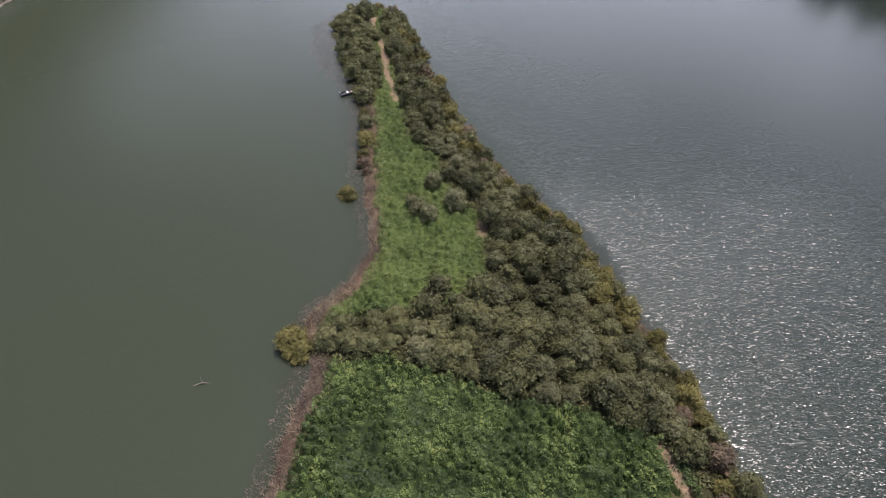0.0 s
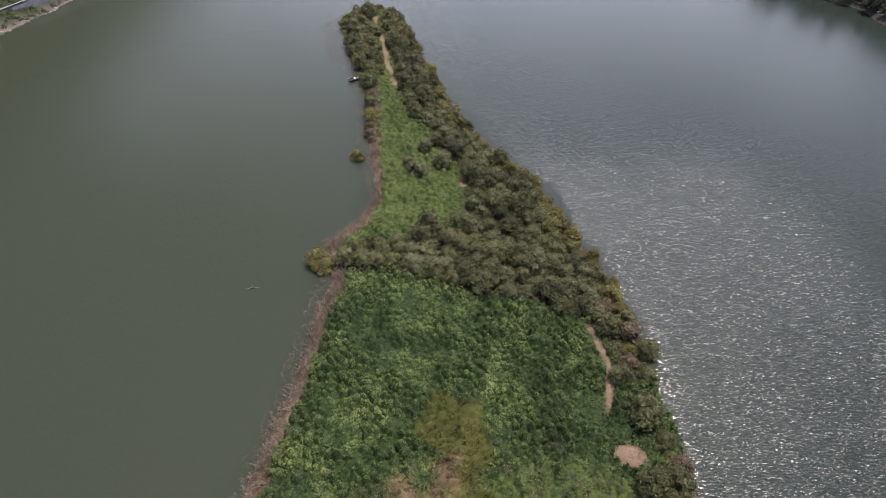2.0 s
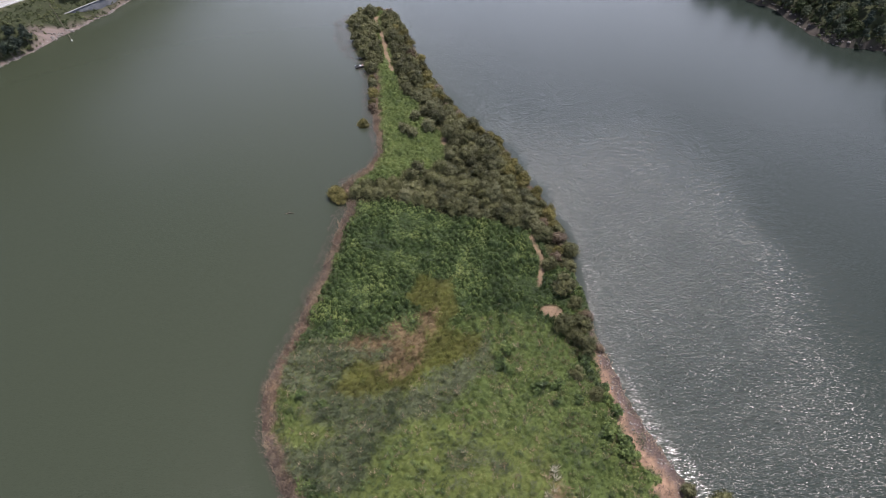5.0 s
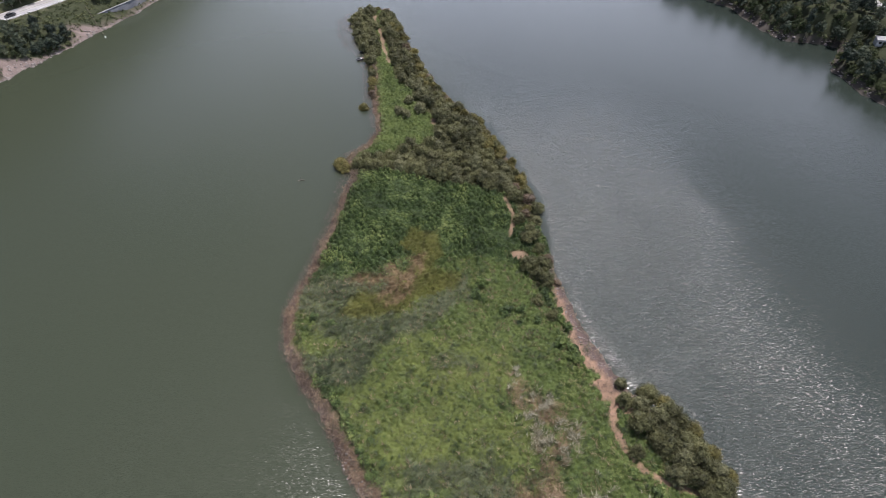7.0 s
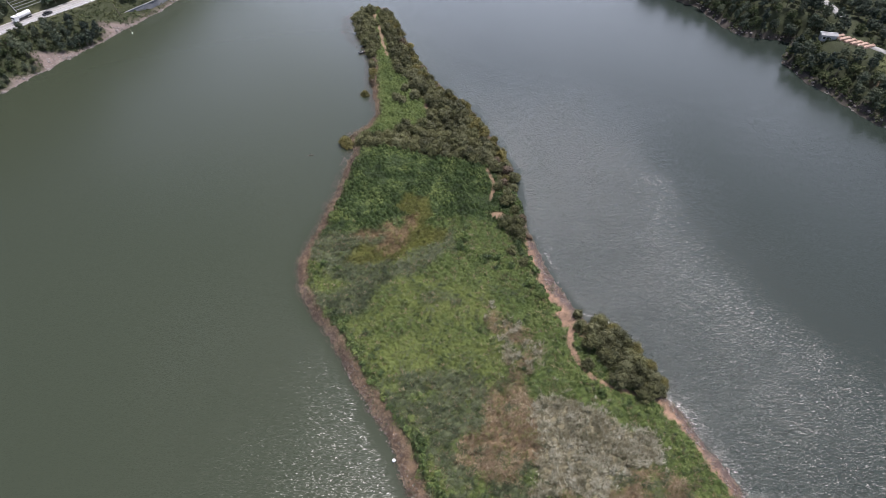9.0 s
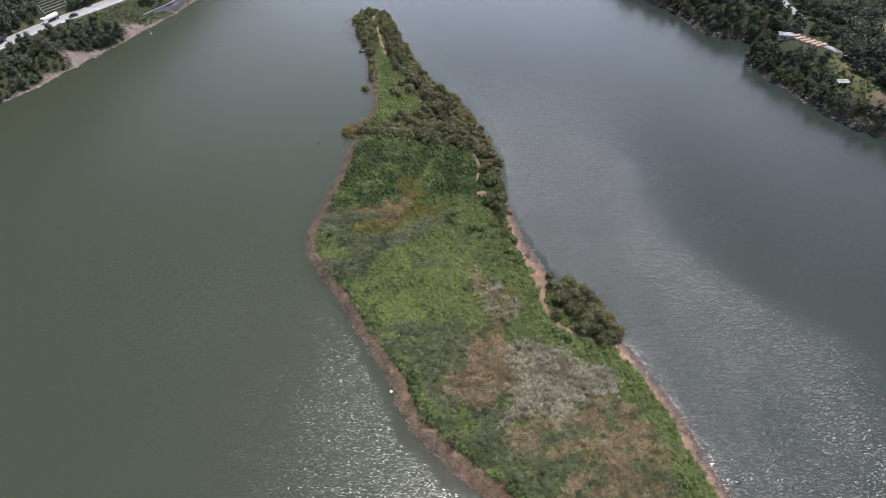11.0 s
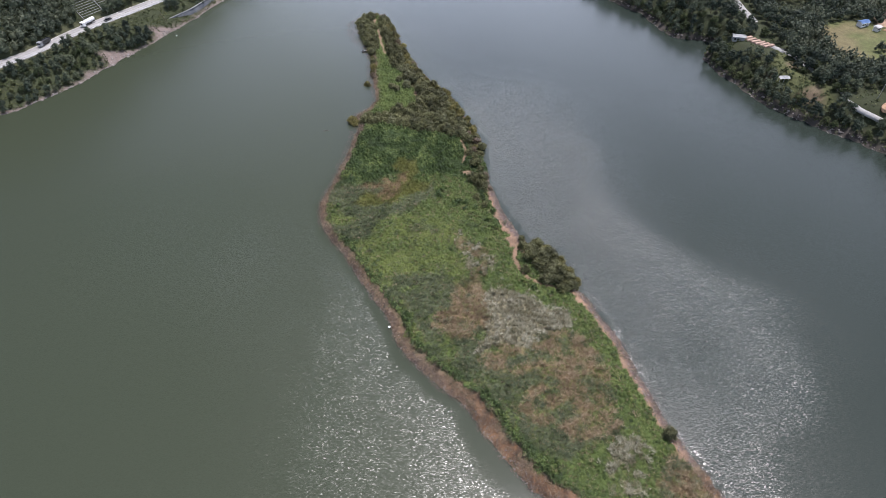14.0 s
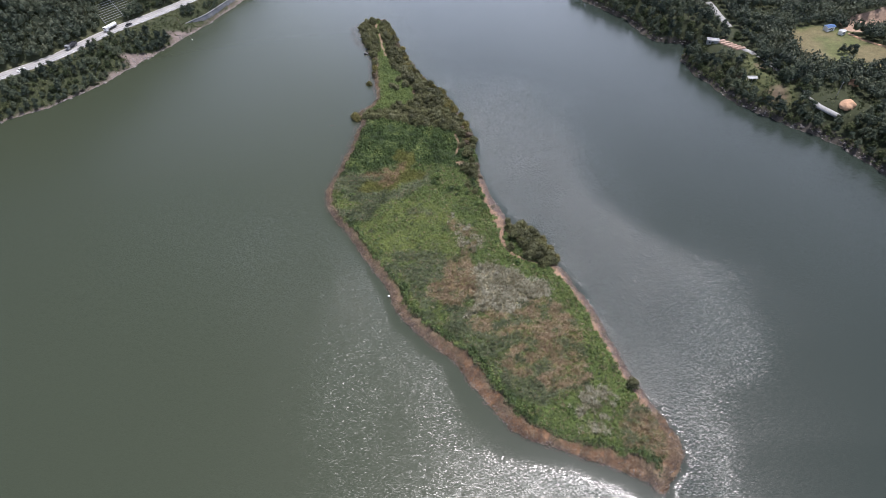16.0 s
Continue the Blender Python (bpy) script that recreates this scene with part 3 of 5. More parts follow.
def crown_mesh(name, seed, wide, tall, base, lobes, leaves, leaf, material, conic=0.0):
    """A crown of many leaf sprays on overlapping lobes, uneven in outline."""
    rng = np.random.default_rng(seed)
    cs, rs = [], []
    for k in range(lobes):
        a, h = k * 2.4 + rng.uniform(-0.6, 0.6), (k + 0.5) / lobes
        out = wide * (1 - 0.7 * h**1.6 - conic * h * 0.25) * rng.uniform(0.35, 0.85)
        cs.append((math.cos(a) * out, math.sin(a) * out, base + (tall - base) * (0.10 + 0.70 * h * rng.uniform(0.75, 1.15))))
        rs.append(wide * rng.choice((rng.uniform(0.20, 0.3), rng.uniform(0.32, 0.48))) * (1 - 0.3 * conic * h))
    cs, rs = np.array(cs), np.array(rs)
    which = rng.choice(lobes, leaves, p=rs**2 / (rs**2).sum())
    d = rng.normal(size=(leaves, 3))
    d[:, 2] = np.where(d[:, 2] < -0.5, -d[:, 2], d[:, 2])
    d /= np.linalg.norm(d, axis=1, keepdims=True)
    shoot = 1 + 0.22 * np.sin(d[:, 0] * 5 + which * 1.7) * np.cos(d[:, 1] * 6 + which) + 0.12 * np.sin(d[:, 2] * 9 + which * 2.3)
    pos = cs[which] + d * (rs[which] * shoot * rng.triangular(0.6, 1.05, 1.3, leaves))[:, None] * (1, 1, 0.85)
    gap = np.linalg.norm((pos[:, None] - cs[None]) / (1, 1, 0.85), axis=2) / rs[None]
    gap[np.arange(leaves), which] = 9
    keep = (gap.min(1) > 0.72) & (pos[:, 2] > 0.1)
    pos, d = pos[keep], d[keep]
    nrm = d + rng.normal(size=d.shape) * 0.5 + (0, 0, 0.2)
    cards = leaf_cards(rng, pos, nrm, leaf * rng.uniform(0.55, 1.45, len(pos)))
    cores = [blob(rng, c, r * 0.72) for c, r in zip(cs, rs)]
    v, f = joined([cards] + cores)
    me = bpy.data.meshes.new(name)
    fl = [tuple(q[:3]) if q[2] == q[3] else tuple(q) for q in f.tolist()]
    me.from_pydata(v.tolist(), [], fl)
    me.materials.append(material)
    return me


def trunk_mesh(seed, stems, tall, wide, thick):
    rng = np.random.default_rng(seed)
    tubes = []
    for k in range(stems):
        a = k * 2 * math.pi / stems + rng.uniform(-0.3, 0.3)
        o = np.array([math.cos(a), math.sin(a), 0])
        reach = wide * rng.uniform(0.3, 0.6) if stems > 1 else wide * 0.05
        tubes.append(tube([o * 0.12 * (stems > 1) - (0, 0, 0.4), o * reach * 0.4 + (0, 0, tall * 0.4), o * reach + (0, 0, tall * 0.85)], [thick, thick * 0.7, thick * 0.25]))
        for j in range(2):
            b = a + rng.uniform(-1.5, 1.5)
            s = o * reach * 0.5 + (0, 0, tall * (0.4 + 0.12 * j))
            tubes.append(tube([s, s + np.array([math.cos(b) * wide * 0.45, math.sin(b) * wide * 0.45, tall * 0.22])], [thick * 0.45, thick * 0.12], 5))
    v, f = joined(tubes)
    return mesh_of("trunk", v, f, M_BARK, True)


def plant(name, crown, trunk, label, category, group=""):
    e = tagged(new(name), label, category, group)
    for n, me in (("trunk", trunk), ("crown", crown)):
        new(n, me).parent = e
    return e


def placed(x, y, size=1.0, turn=None, tall=1.0, z=None):
    z = float(height(x, y)) - 0.05 if z is None else z
    return Matrix.Translation((x, y, z)) @ Matrix.Rotation(random.uniform(0, 6.28) if turn is None else turn, 4, "Z") @ Matrix.Diagonal((size, size, size * tall, 1))


def put(kinds, x, y, size=1.0, tall=1.0):
    """The first use of a kind moves its own object; later ones are copies."""
    k = random.choice(kinds)
    m = placed(x, y, size, tall=tall)
    if not k.get("used"):
        k["used"], k["ob"].matrix_basis = True, m
        return k["ob"]
    k["ob2"] = copy_thing(k["ob"], m)
    k["ob2"].matrix_basis = m
    return k["ob2"]


def spread(seed, poly_test, bounds, gap, tries):
    """Points at least gap apart for which poly_test holds."""
    rng = np.random.default_rng(seed)
    x0, x1, y0, y1 = bounds
    xs, ys = rng.uniform(x0, x1, tries), rng.uniform(y0, y1, tries)
    ok = poly_test(xs, ys)
    cells, out = {}, []
    for x, y in zip(xs[ok], ys[ok]):
        cx, cy = int(x // gap), int(y // gap)
        if all((x - a) ** 2 + (y - b) ** 2 >= gap * gap for i in (-1, 0, 1) for j in (-1, 0, 1) for a, b in cells.get((cx + i, cy + j), ())):
            cells.setdefault((cx, cy), []).append((x, y))
            out.append((float(x), float(y)))
    return out


# ---- ground and water ----
def ground_sheet():
    xs = np.concatenate([-np.geomspace(2600, 330, 26), np.arange(-326, -34, 3.5), np.arange(-34, 100, 1.2), np.arange(100, 330, 3.5), np.geomspace(333, 2600, 26)])
    ys = np.concatenate([-np.geomspace(2200, 190, 22), np.arange(-186, -147, 4.0), np.arange(-147, 180, 1.2), np.arange(180, 300, 4.0), np.geomspace(304, 2600, 26)])
    gx, gy = np.meshgrid(xs, ys)
    x, y = gx.ravel(), gy.ravel()
    z = height(x, y)
    nx, ny = len(xs), len(ys)
    i = (np.arange(ny - 1)[:, None] * nx + np.arange(nx - 1)[None]).ravel()
    me = mesh_of("ground", np.stack([x, y, z], 1), np.stack([i, i + 1, i + nx + 1, i + nx], 1), M_GROUND, True)
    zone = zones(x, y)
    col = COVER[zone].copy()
    # the shore turns from grey silt to orange litter
    warm = (smooth((fbm(x, y, 0.13, 171, 3) - 0.27) * 3.6) * (0.35 + 0.65 * smooth((-y - 85) / 20)))[:, None]
    dw, de = island_edges(x, y)
    # straw litter lies on the upper part of the west shore
    litter = smooth((dw - 0.8 - 4 * (fbm(x, y, 0.3, 177, 3) - 0.42)) / 1.6)[:, None]
    shore = ((np.array((0.098, 0.076, 0.068)) * (1 - litter) + np.array((0.190, 0.148, 0.100)) * litter) * (1 - warm) + np.array((0.200, 0.118, 0.068)) * warm) * (0.42 + 0.9 * fbm(x, y, 0.6, 173, 3)[:, None])
    # the east shore: dark wet pebbles below, dry sand above
    dry_sand = smooth((de - 0.42 * np.interp(y, FRINGE[:, 0], FRINGE[:, 2]) - 0.8 * (fbm(x, y, 0.5, 179, 2) - 0.37)) / 0.9)[:, None]
    east = np.array((0.105, 0.080, 0.074)) * (1 - dry_sand) + np.array((0.265, 0.178, 0.125)) * dry_sand
    wet = (0.55 + 0.45 * smooth((np.minimum(dw, de) - 0.1) / 0.9))[:, None]
    col = np.where((zone == FRINGE_Z)[:, None], shore * wet, np.where(((zone == SAND) & (y < 12))[:, None], east * (0.75 + 0.5 * fbm(x, y, 0.8, 181, 3)[:, None]) * wet, col))
    dl, r = bank_left(x, y)
    dr = bank_right(x, y)
    green = np.array((0.036, 0.044, 0.022))
    rocky = np.array((0.155, 0.128, 0.118))
    lf = smooth((dl - bare_width(y) - 3 * (fbm(x, y, 0.2, 71) - 0.4)) / 2)[:, None]
    col = np.where((dl > -10)[:, None], rocky * (1 - lf) + green * lf, col)
    verge = ((np.abs(r) < 6.5) & (dl > 0))[:, None]
    col = np.where(verge, np.array((0.070, 0.074, 0.042)), col)
    # foot of the right bank: dark rock, its shadow included in the colour
    rf = smooth((dr - 2.5) / 2)[:, None]
    col = np.where((dr > -10)[:, None], np.array((0.050, 0.045, 0.040)) * (1 - rf) + green * 0.9 * rf, col)
    fld = inside(FIELD, x, y)[:, None]
    dry = smooth((fbm(x, y, 0.04, 73) - 0.38) * 6)[:, None]
    col = np.where(fld, np.array((0.080, 0.100, 0.036)) * (1 - dry) + np.array((0.13, 0.115, 0.062)) * dry, col)
    soil = smooth((fbm(x, y, 0.12, 175) - 0.42) * 8)[:, None]
    col = np.where(inside(YARD, x, y)[:, None], np.array((0.070, 0.080, 0.034)) * (1 - soil) + np.array((0.14, 0.11, 0.075)) * soil, col)
    col = np.where(inside(BARE_FIELD, x, y)[:, None], np.array((0.30, 0.22, 0.165)), col)
    at = me.color_attributes.new("cover", "FLOAT_COLOR", "POINT")
    at.data.foreach_set("color", np.concatenate([col, np.ones((len(col), 1))], 1).astype(np.float32).ravel())
    return tagged(new("ground", me), "island, lake bed and grassy banks with sandy, stony shores", "ground", kind="structure")


def bare_width(y):
    """How far the bare rock reaches up the left bank."""
    return 0.5 + 9 * np.exp(-((y - 119) / 6) ** 2) + 7 * np.exp(-((y - 149) / 5) ** 2) + 4 * np.exp(-((y - 100) / 3) ** 2)


FIELD = [(224, 122), (236, 140), (250, 144), (262, 142), (268, 134), (276, 118), (284, 110), (290, 96), (267, 90), (254, 87), (239, 88), (228, 91), (221, 98)]
YARD = [(197, 107), (201, 104), (199, 91), (199, 80), (206, 70), (209, 57), (202, 58), (196, 66), (186, 75), (188, 93)]
BARE_FIELD = [(266, 136), (271, 148), (279, 154), (302, 156), (305, 143), (290, 137), (276, 134)]
ground_sheet()


def water_sheet():
    xs = np.concatenate([[-2600, -700], np.arange(-400, -180, 20.0), np.arange(-180, -40, 5.0), np.arange(-40, 110, 2.0), np.arange(110, 200, 6.0), np.arange(200, 400, 20.0), [700, 2600]])
    ys = np.concatenate([[-2600, -700], np.arange(-320, -170, 10.0), np.arange(-170, 190, 2.0), np.arange(190, 400, 20.0), [700, 2600]])
    gx, gy = np.meshgrid(xs, ys)
    x, y = gx.ravel(), gy.ravel()
    i = (np.arange(len(ys) - 1)[:, None] * len(xs) + np.arange(len(xs) - 1)[None]).ravel()
    me = mesh_of("water", np.stack([x, y, 0 * x], 1), np.stack([i, i + 1, i + len(xs) + 1, i + len(xs)], 1), M_WATER)
    # ripples die down in the lee of the island
    dw, de = island_edges(x, y)
    out = -np.minimum(dw, de) + (fbm(x, y, 0.12, 121) - 0.47) * 5
    tip = np.clip(y, -136, 174)
    w_edge, e_edge = np.interp(tip, SHORE[:, 0], SHORE[:, 1]), np.interp(tip, SHORE[:, 0], SHORE[:, 2])
    west = x < 0.5 * (w_edge + e_edge)
    lee = np.where(west, 0.02, 0.3 - 0.28 * smooth((-y - 125) / 8)) + np.where(west, 0.98, 0.7) * smooth((out - 0.6) / np.where(west & (y < -60), 4.5 + 10 * smooth((-y - 85) / 35), 3.2)) ** 1.2
    at = me.color_attributes.new("shelter", "FLOAT_COLOR", "POINT")
    at.data.foreach_set("color", np.stack([lee, lee, lee, lee * 0 + 1], 1).astype(np.float32).ravel())
    open_water = np.where(west, 0.10 + 0.72 * smooth((-y + 5) / 60) * (1 - 0.8 * smooth((w_edge - x - 10) / 140)), 1.6 - 1.4 * smooth((x - e_edge - 6) / 85 + 0.5 * (fbm(x, y, 0.035, 119, 3) - 0.42)))
    slick = smooth((x - 94 + 20 * (fbm(x, y, 0.05, 127) - 0.4)) / 22) * smooth((-98 - y + 0.5 * (x - 97) + 24 * (fbm(x, y, 0.04, 129) - 0.4)) / 34)  # calm water behind the southern tip
    lee = lee * open_water * (1.0 - 0.86 * smooth((y - 62) / 60)) * (0.75 + 0.5 * fbm(x, y, 0.03, 123)) * (1 - 0.8 * slick)
    at = me.color_attributes.new("ripple", "FLOAT_COLOR", "POINT")
    at.data.foreach_set("color", np.stack([lee, lee, lee, lee * 0 + 1], 1).astype(np.float32).ravel())
    # 1 on the silty road side, 0 where the mirrored sky darkens the colour
    west_tone = smooth((20 - x - 0.25 * y + 40 * (fbm(x, y, 0.02, 125) - 0.47)) / 110 + 0.45)
    at = me.color_attributes.new("water_tone", "FLOAT_COLOR", "POINT")
    at.data.foreach_set("color", np.stack([west_tone, west_tone, west_tone, lee * 0 + 1], 1).astype(np.float32).ravel())
    return tagged(new("water", me), "calm grey-green lake water with small sunlit ripples", "water", kind="structure")


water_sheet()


# ---- low growth on the island ----
def domes(x, y, cell, seed):
    """Rounded mounds of about one cell each, with creases between them."""
    x, y = x / cell, y / cell
    ix, iy = np.floor(x), np.floor(y)
    best = np.zeros(np.shape(x))
    for i in (-1, 0, 1):
        for j in (-1, 0, 1):
            a, b, c = (hash2(ix + i + 37 * k, iy + j - 53 * k, seed * 7 + 131 * k) for k in range(3))
            d = ((x - ix - i - a) ** 2 + (y - iy - j - b) ** 2) / (0.38 + 0.34 * c * c) ** 2
            best = np.maximum(best, np.sqrt(np.maximum(1 - d, 0)) * (0.5 + 0.5 * hash2(ix + i, iy + j, seed + 3)))
    return best


def growth_height(x, y, zone):
    """Thickness of the low growth over the ground."""
    lump = fbm(x, y, 0.2, 131, 3)
    fine = 0.22 * fbm(x, y, 1.1, 85, 3)
    tx, ty = 0.83 * x + 0.56 * y, 0.83 * y - 0.56 * x
    big, small = domes(tx, ty, 1.35, 501), domes(x, y, 0.8, 511)
    swept = domes(0.9 * x + 0.43 * y, 2.0 * (0.9 * y - 0.43 * x), 1.5, 521)
    rough = smooth((fbm(x, y, 0.26, 87, 3) - 0.30) * 5)
    return np.select([zone == VINE, zone == LOW_VINE, zone == MEADOW, np.isin(zone, (SEDGE, YELLOW, PLUME, TAN, BROWN)), zone == WOODS],
                     [1.1 * np.maximum(lump - 0.3, 0) + np.maximum((0.6 + 1.5 * rough) * big, (0.65 + 0.5 * rough) * small) + fine - 0.25, 0.5 * lump + np.maximum((0.15 + 1.15 * rough) * big, 0.62 * small) + fine - 0.4,
                      0.5 * lump + np.maximum(1.0 * rough * big, 0.5 * small) + fine - 0.35, 0.35 * lump + (0.5 + 0.6 * rough) * swept + fine - 0.25, 0.1 + 0 * x], -0.25 + 0 * x)


def undergrowth():
    step = 0.32
    xs, ys = np.arange(-31, 96, step), np.arange(-142, 175, step)
    gx, gy = np.meshgrid(xs, ys)
    x, y = gx.ravel(), gy.ravel()
    zone = zones(x, y)
    ok = ~np.isin(zone, (NONE, FRINGE_Z, SAND))
    z = height(x, y) + growth_height(x, y, zone)
    nx, ny = len(xs), len(ys)
    i = (np.arange(ny - 1)[:, None] * nx + np.arange(nx - 1)[None]).ravel()
    f = np.stack([i, i + 1, i + nx + 1, i + nx], 1)
    f = f[ok[f].any(1)]
    used = np.unique(f)
    back = np.zeros(len(x), int)
    back[used] = np.arange(len(used))
    me = mesh_of("undergrowth", np.stack([x, y, z], 1)[used], back[f], M_GROWTH, True)
    rng = np.random.default_rng(93)
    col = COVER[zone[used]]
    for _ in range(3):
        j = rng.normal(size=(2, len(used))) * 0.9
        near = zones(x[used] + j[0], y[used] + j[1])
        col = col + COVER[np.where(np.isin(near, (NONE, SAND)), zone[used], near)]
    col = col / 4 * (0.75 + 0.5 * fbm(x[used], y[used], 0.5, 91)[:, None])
    at = me.color_attributes.new("cover", "FLOAT_COLOR", "POINT")
    at.data.foreach_set("color", np.concatenate([col, np.ones((len(col), 1))], 1).astype(np.float32).ravel())
    tagged(new("undergrowth", me), "dense green and straw-coloured undergrowth covering the island", "undergrowth", kind="stuff")


undergrowth()


def scatter(seed, count):
    rng = np.random.default_rng(seed)
    x, y = rng.uniform(-33, 97, count), rng.uniform(-143, 176, count)
    j = rng.normal(size=(2, count)) * np.where(rng.uniform(size=count) < 0.14, 2.4, 0.5)
    zone, mixed = zones(x, y), zones(x + j[0], y + j[1])
    soft_edge = ~np.isin(zone, (NONE, WOODS, SAND, FRINGE_Z, YELLOW, PLUME)) & ~np.isin(mixed, (NONE, WOODS, SAND, FRINGE_Z))
    return rng, x, y, np.where(soft_edge, mixed, zone)


def tufts(rng, x, y, base, wide, tall, per, leaf, slim=0.7):
    """Leafy tufts: each a small dome of leaves standing clear of its neighbours."""
    n = len(x)
    wide, tall = rng.uniform(0.6, 1.25, n) * wide, rng.uniform(0.5, 1.3, n) * tall
    d = rng.normal(size=(n, per, 3))
    d[..., 2] = np.abs(d[..., 2])
    d /= np.linalg.norm(d, axis=2, keepdims=True)
    c = np.stack([x, y, base], 1)[:, None]
    pos = c + d * np.stack([wide, wide, tall], 1)[:, None] * rng.uniform(0.7, 1.05, (n, per, 1))
    nrm = d + rng.normal(size=d.shape) * 0.45 + (0, 0, 0.3)
    return leaf_cards(rng, pos.reshape(-1, 3), nrm.reshape(-1, 3), rng.uniform(0.65, 1.3, n * per) * leaf, slim)


def low_growth():
    rng, x, y, zone = scatter(101, 420000)
    ground = height(x, y)
    lump = fbm(x, y, 0.2, 131, 3)
    def pick(which, share):
        return (zone == which) & (rng.uniform(size=len(x)) < share)
    def carpet(which, per, leaf, slim, spring):
        """Leaves that lie on the mounds of one kind of cover, each point bearing a few."""
        k = zone == which
        px, py = (np.repeat(q[k], per) + rng.normal(size=k.sum() * per) * 0.2 for q in (x, y))
        zn = np.repeat(zone[k], per)
        top = lambda a, b: height(a, b) + growth_height(a, b, zn)
        h, step = top(px, py), 0.12
        nrm = np.stack([(h - top(px + step, py)) / step, (h - top(px, py + step)) / step, np.ones(len(px))], 1)
        nrm[:, :2] = np.clip(nrm[:, :2], -1.6, 1.6)
        pos = np.stack([px, py, h + rng.uniform(0.0, spring, len(px))], 1)
        return leaf_cards(rng, pos, nrm + rng.normal(size=nrm.shape) * 0.38, rng.uniform(0.6, 1.35, len(px)) * leaf, slim)
    stuff("vine_cover", carpet(VINE, 6, 0.27, 0.85, 0.14), M_VINE, "lush dark green vine thicket with broad leaves", "vines")
    clump = fbm(x, y, 0.85, 139, 2) + 0.05 * rng.normal(size=len(x))
    stuff("low_vine_cover", carpet(LOW_VINE, 4, 0.25, 0.7, 0.12), M_CREEPER, "bright green creeping vines over low ground", "vines")
    stuff("meadow_grass", carpet(MEADOW, 5, 0.24, 0.45, 0.16), M_MEADOW, "bright green meadow grass and weeds", "grass")
    # darker weeds stand in loose clumps through both
    k = ((zone == MEADOW) | (zone == LOW_VINE) | (zone == SEDGE)) & (fbm(x, y, 0.30, 141, 3) > 0.50) & (clump > 0.40) & (rng.uniform(size=len(x)) < 0.16) & (y < 60)
    stuff("dark_weeds", tufts(rng, x[k], y[k], ground[k] + 0.25, 0.5, 0.95, 16, 0.27, 0.7), M_VINE, "clumps of taller dark green weeds", "weeds")
    k = pick(WOODS, 0.14)
    stuff("wood_scrub", tufts(rng, x[k], y[k], ground[k], 0.7, 0.9, 9, 0.42, 0.6), M_WILLOW, "low olive scrub under the willows", "scrub")
    def sheaves(which, share, per, spread_, tall, wide, lean, mat, name, label, cat):
        k = pick(which, share) & (y < (48 if cat == "weeds" else 200)) & ((clump > 0.38) | (rng.uniform(size=len(x)) < 0.3))
        n = k.sum()
        p = np.stack([x[k], y[k], ground[k] + np.maximum(growth_height(x[k], y[k], zone[k]), 0)], 1)
        p = np.repeat(p, per, 0) + rng.normal(size=(n * per, 3)) * (spread_, spread_, 0.06)
        size = np.repeat(rng.uniform(0.6, 1.35, n), per) * rng.uniform(0.75, 1.2, n * per)
        stuff(name, blades(rng, p, tall * size, wide * rng.uniform(0.6, 1.3, n * per), lean), mat, label, cat)
    sheaves(SEDGE, 0.30, 11, 0.22, 0.65, 0.055, 1.2, M_SEDGE, "sedge", "grey-green sedge lying over in the wind", "sedge")
    sheaves(YELLOW, 0.3, 8, 0.3, 0.4, 0.08, 0.8, M_YELLOW, "yellow_grass", "flat yellow-green marsh grass with brown patches", "grass")
    sheaves(BROWN, 0.3, 9, 0.28, 0.42, 0.06, 1.0, M_BROWN, "brown_grass", "withered brown marsh grass", "grass")
    sheaves(TAN, 0.34, 12, 0.25, 0.65, 0.05, 1.4, M_TAN, "dry_reeds", "dry tan reeds, partly flattened", "reeds")
    sheaves(PLUME, 0.36, 12, 0.17, 0.85, 0.062, 0.9, M_PLUME, "silver_grass", "tall silver grass with pale silky plumes", "reeds")
    sheaves(PLUME, 0.10, 10, 0.25, 0.6, 0.06, 0.8, M_SEDGE, "green_reeds", "green reeds among the pale stand", "reeds")
    sheaves(TAN, 0.16, 10, 0.25, 0.6, 0.06, 0.8, M_MEADOW, "green_shoots", "green shoots among the dry reeds", "reeds")
    for which, share, mat, name, label in ((MEADOW, 0.07, M_SEDGE, "grey_weeds", "grey-green weeds standing in the meadow"), (LOW_VINE, 0.06, M_SEDGE, "vine_weeds", "grey-green weeds standing among the vines"),
                                           (MEADOW, 0.02, M_TAN, "dead_stems", "dry brown stems in the meadow"), (LOW_VINE, 0.05, M_TAN, "dry_stems", "dry brown stems among the vines"),
                                           (SEDGE, 0.06, M_TAN, "dry_sedge", "dry tan blades in the sedge"), (SEDGE, 0.14, M_MEADOW, "sedge_shoots", "bright green shoots in the sedge")):
        sheaves(which, share, 10, 0.22, 0.55, 0.045, 1.0, mat, name, label, "weeds")
    # dead stalks of the fringe
    rng, x, y, zone = scatter(103, 500000)
    ground = height(x, y)
    lump = fbm(x, y, 0.5, 133, 3)
    k = (zone == FRINGE_Z) & (lump + 0.3 * rng.uniform(size=len(x)) > 0.5)
    n = k.sum()
    p = np.repeat(np.stack([x[k], y[k], ground[k] - 0.03], 1), 3, 0) + rng.normal(size=(3 * n, 3)) * (0.15, 0.15, 0.02)
    stuff("dead_twig_fringe", blades(rng, p, rng.uniform(0.25, 0.85, 3 * n), rng.uniform(0.02, 0.06, 3 * n), 1.1), M_TWIG, "reddish brown dead twigs and stalks along the shore", "twigs")
    k = (zone == SAND) & (lump + 0.2 * rng.uniform(size=len(x)) > 0.46) & (y < 14)
    n = k.sum()
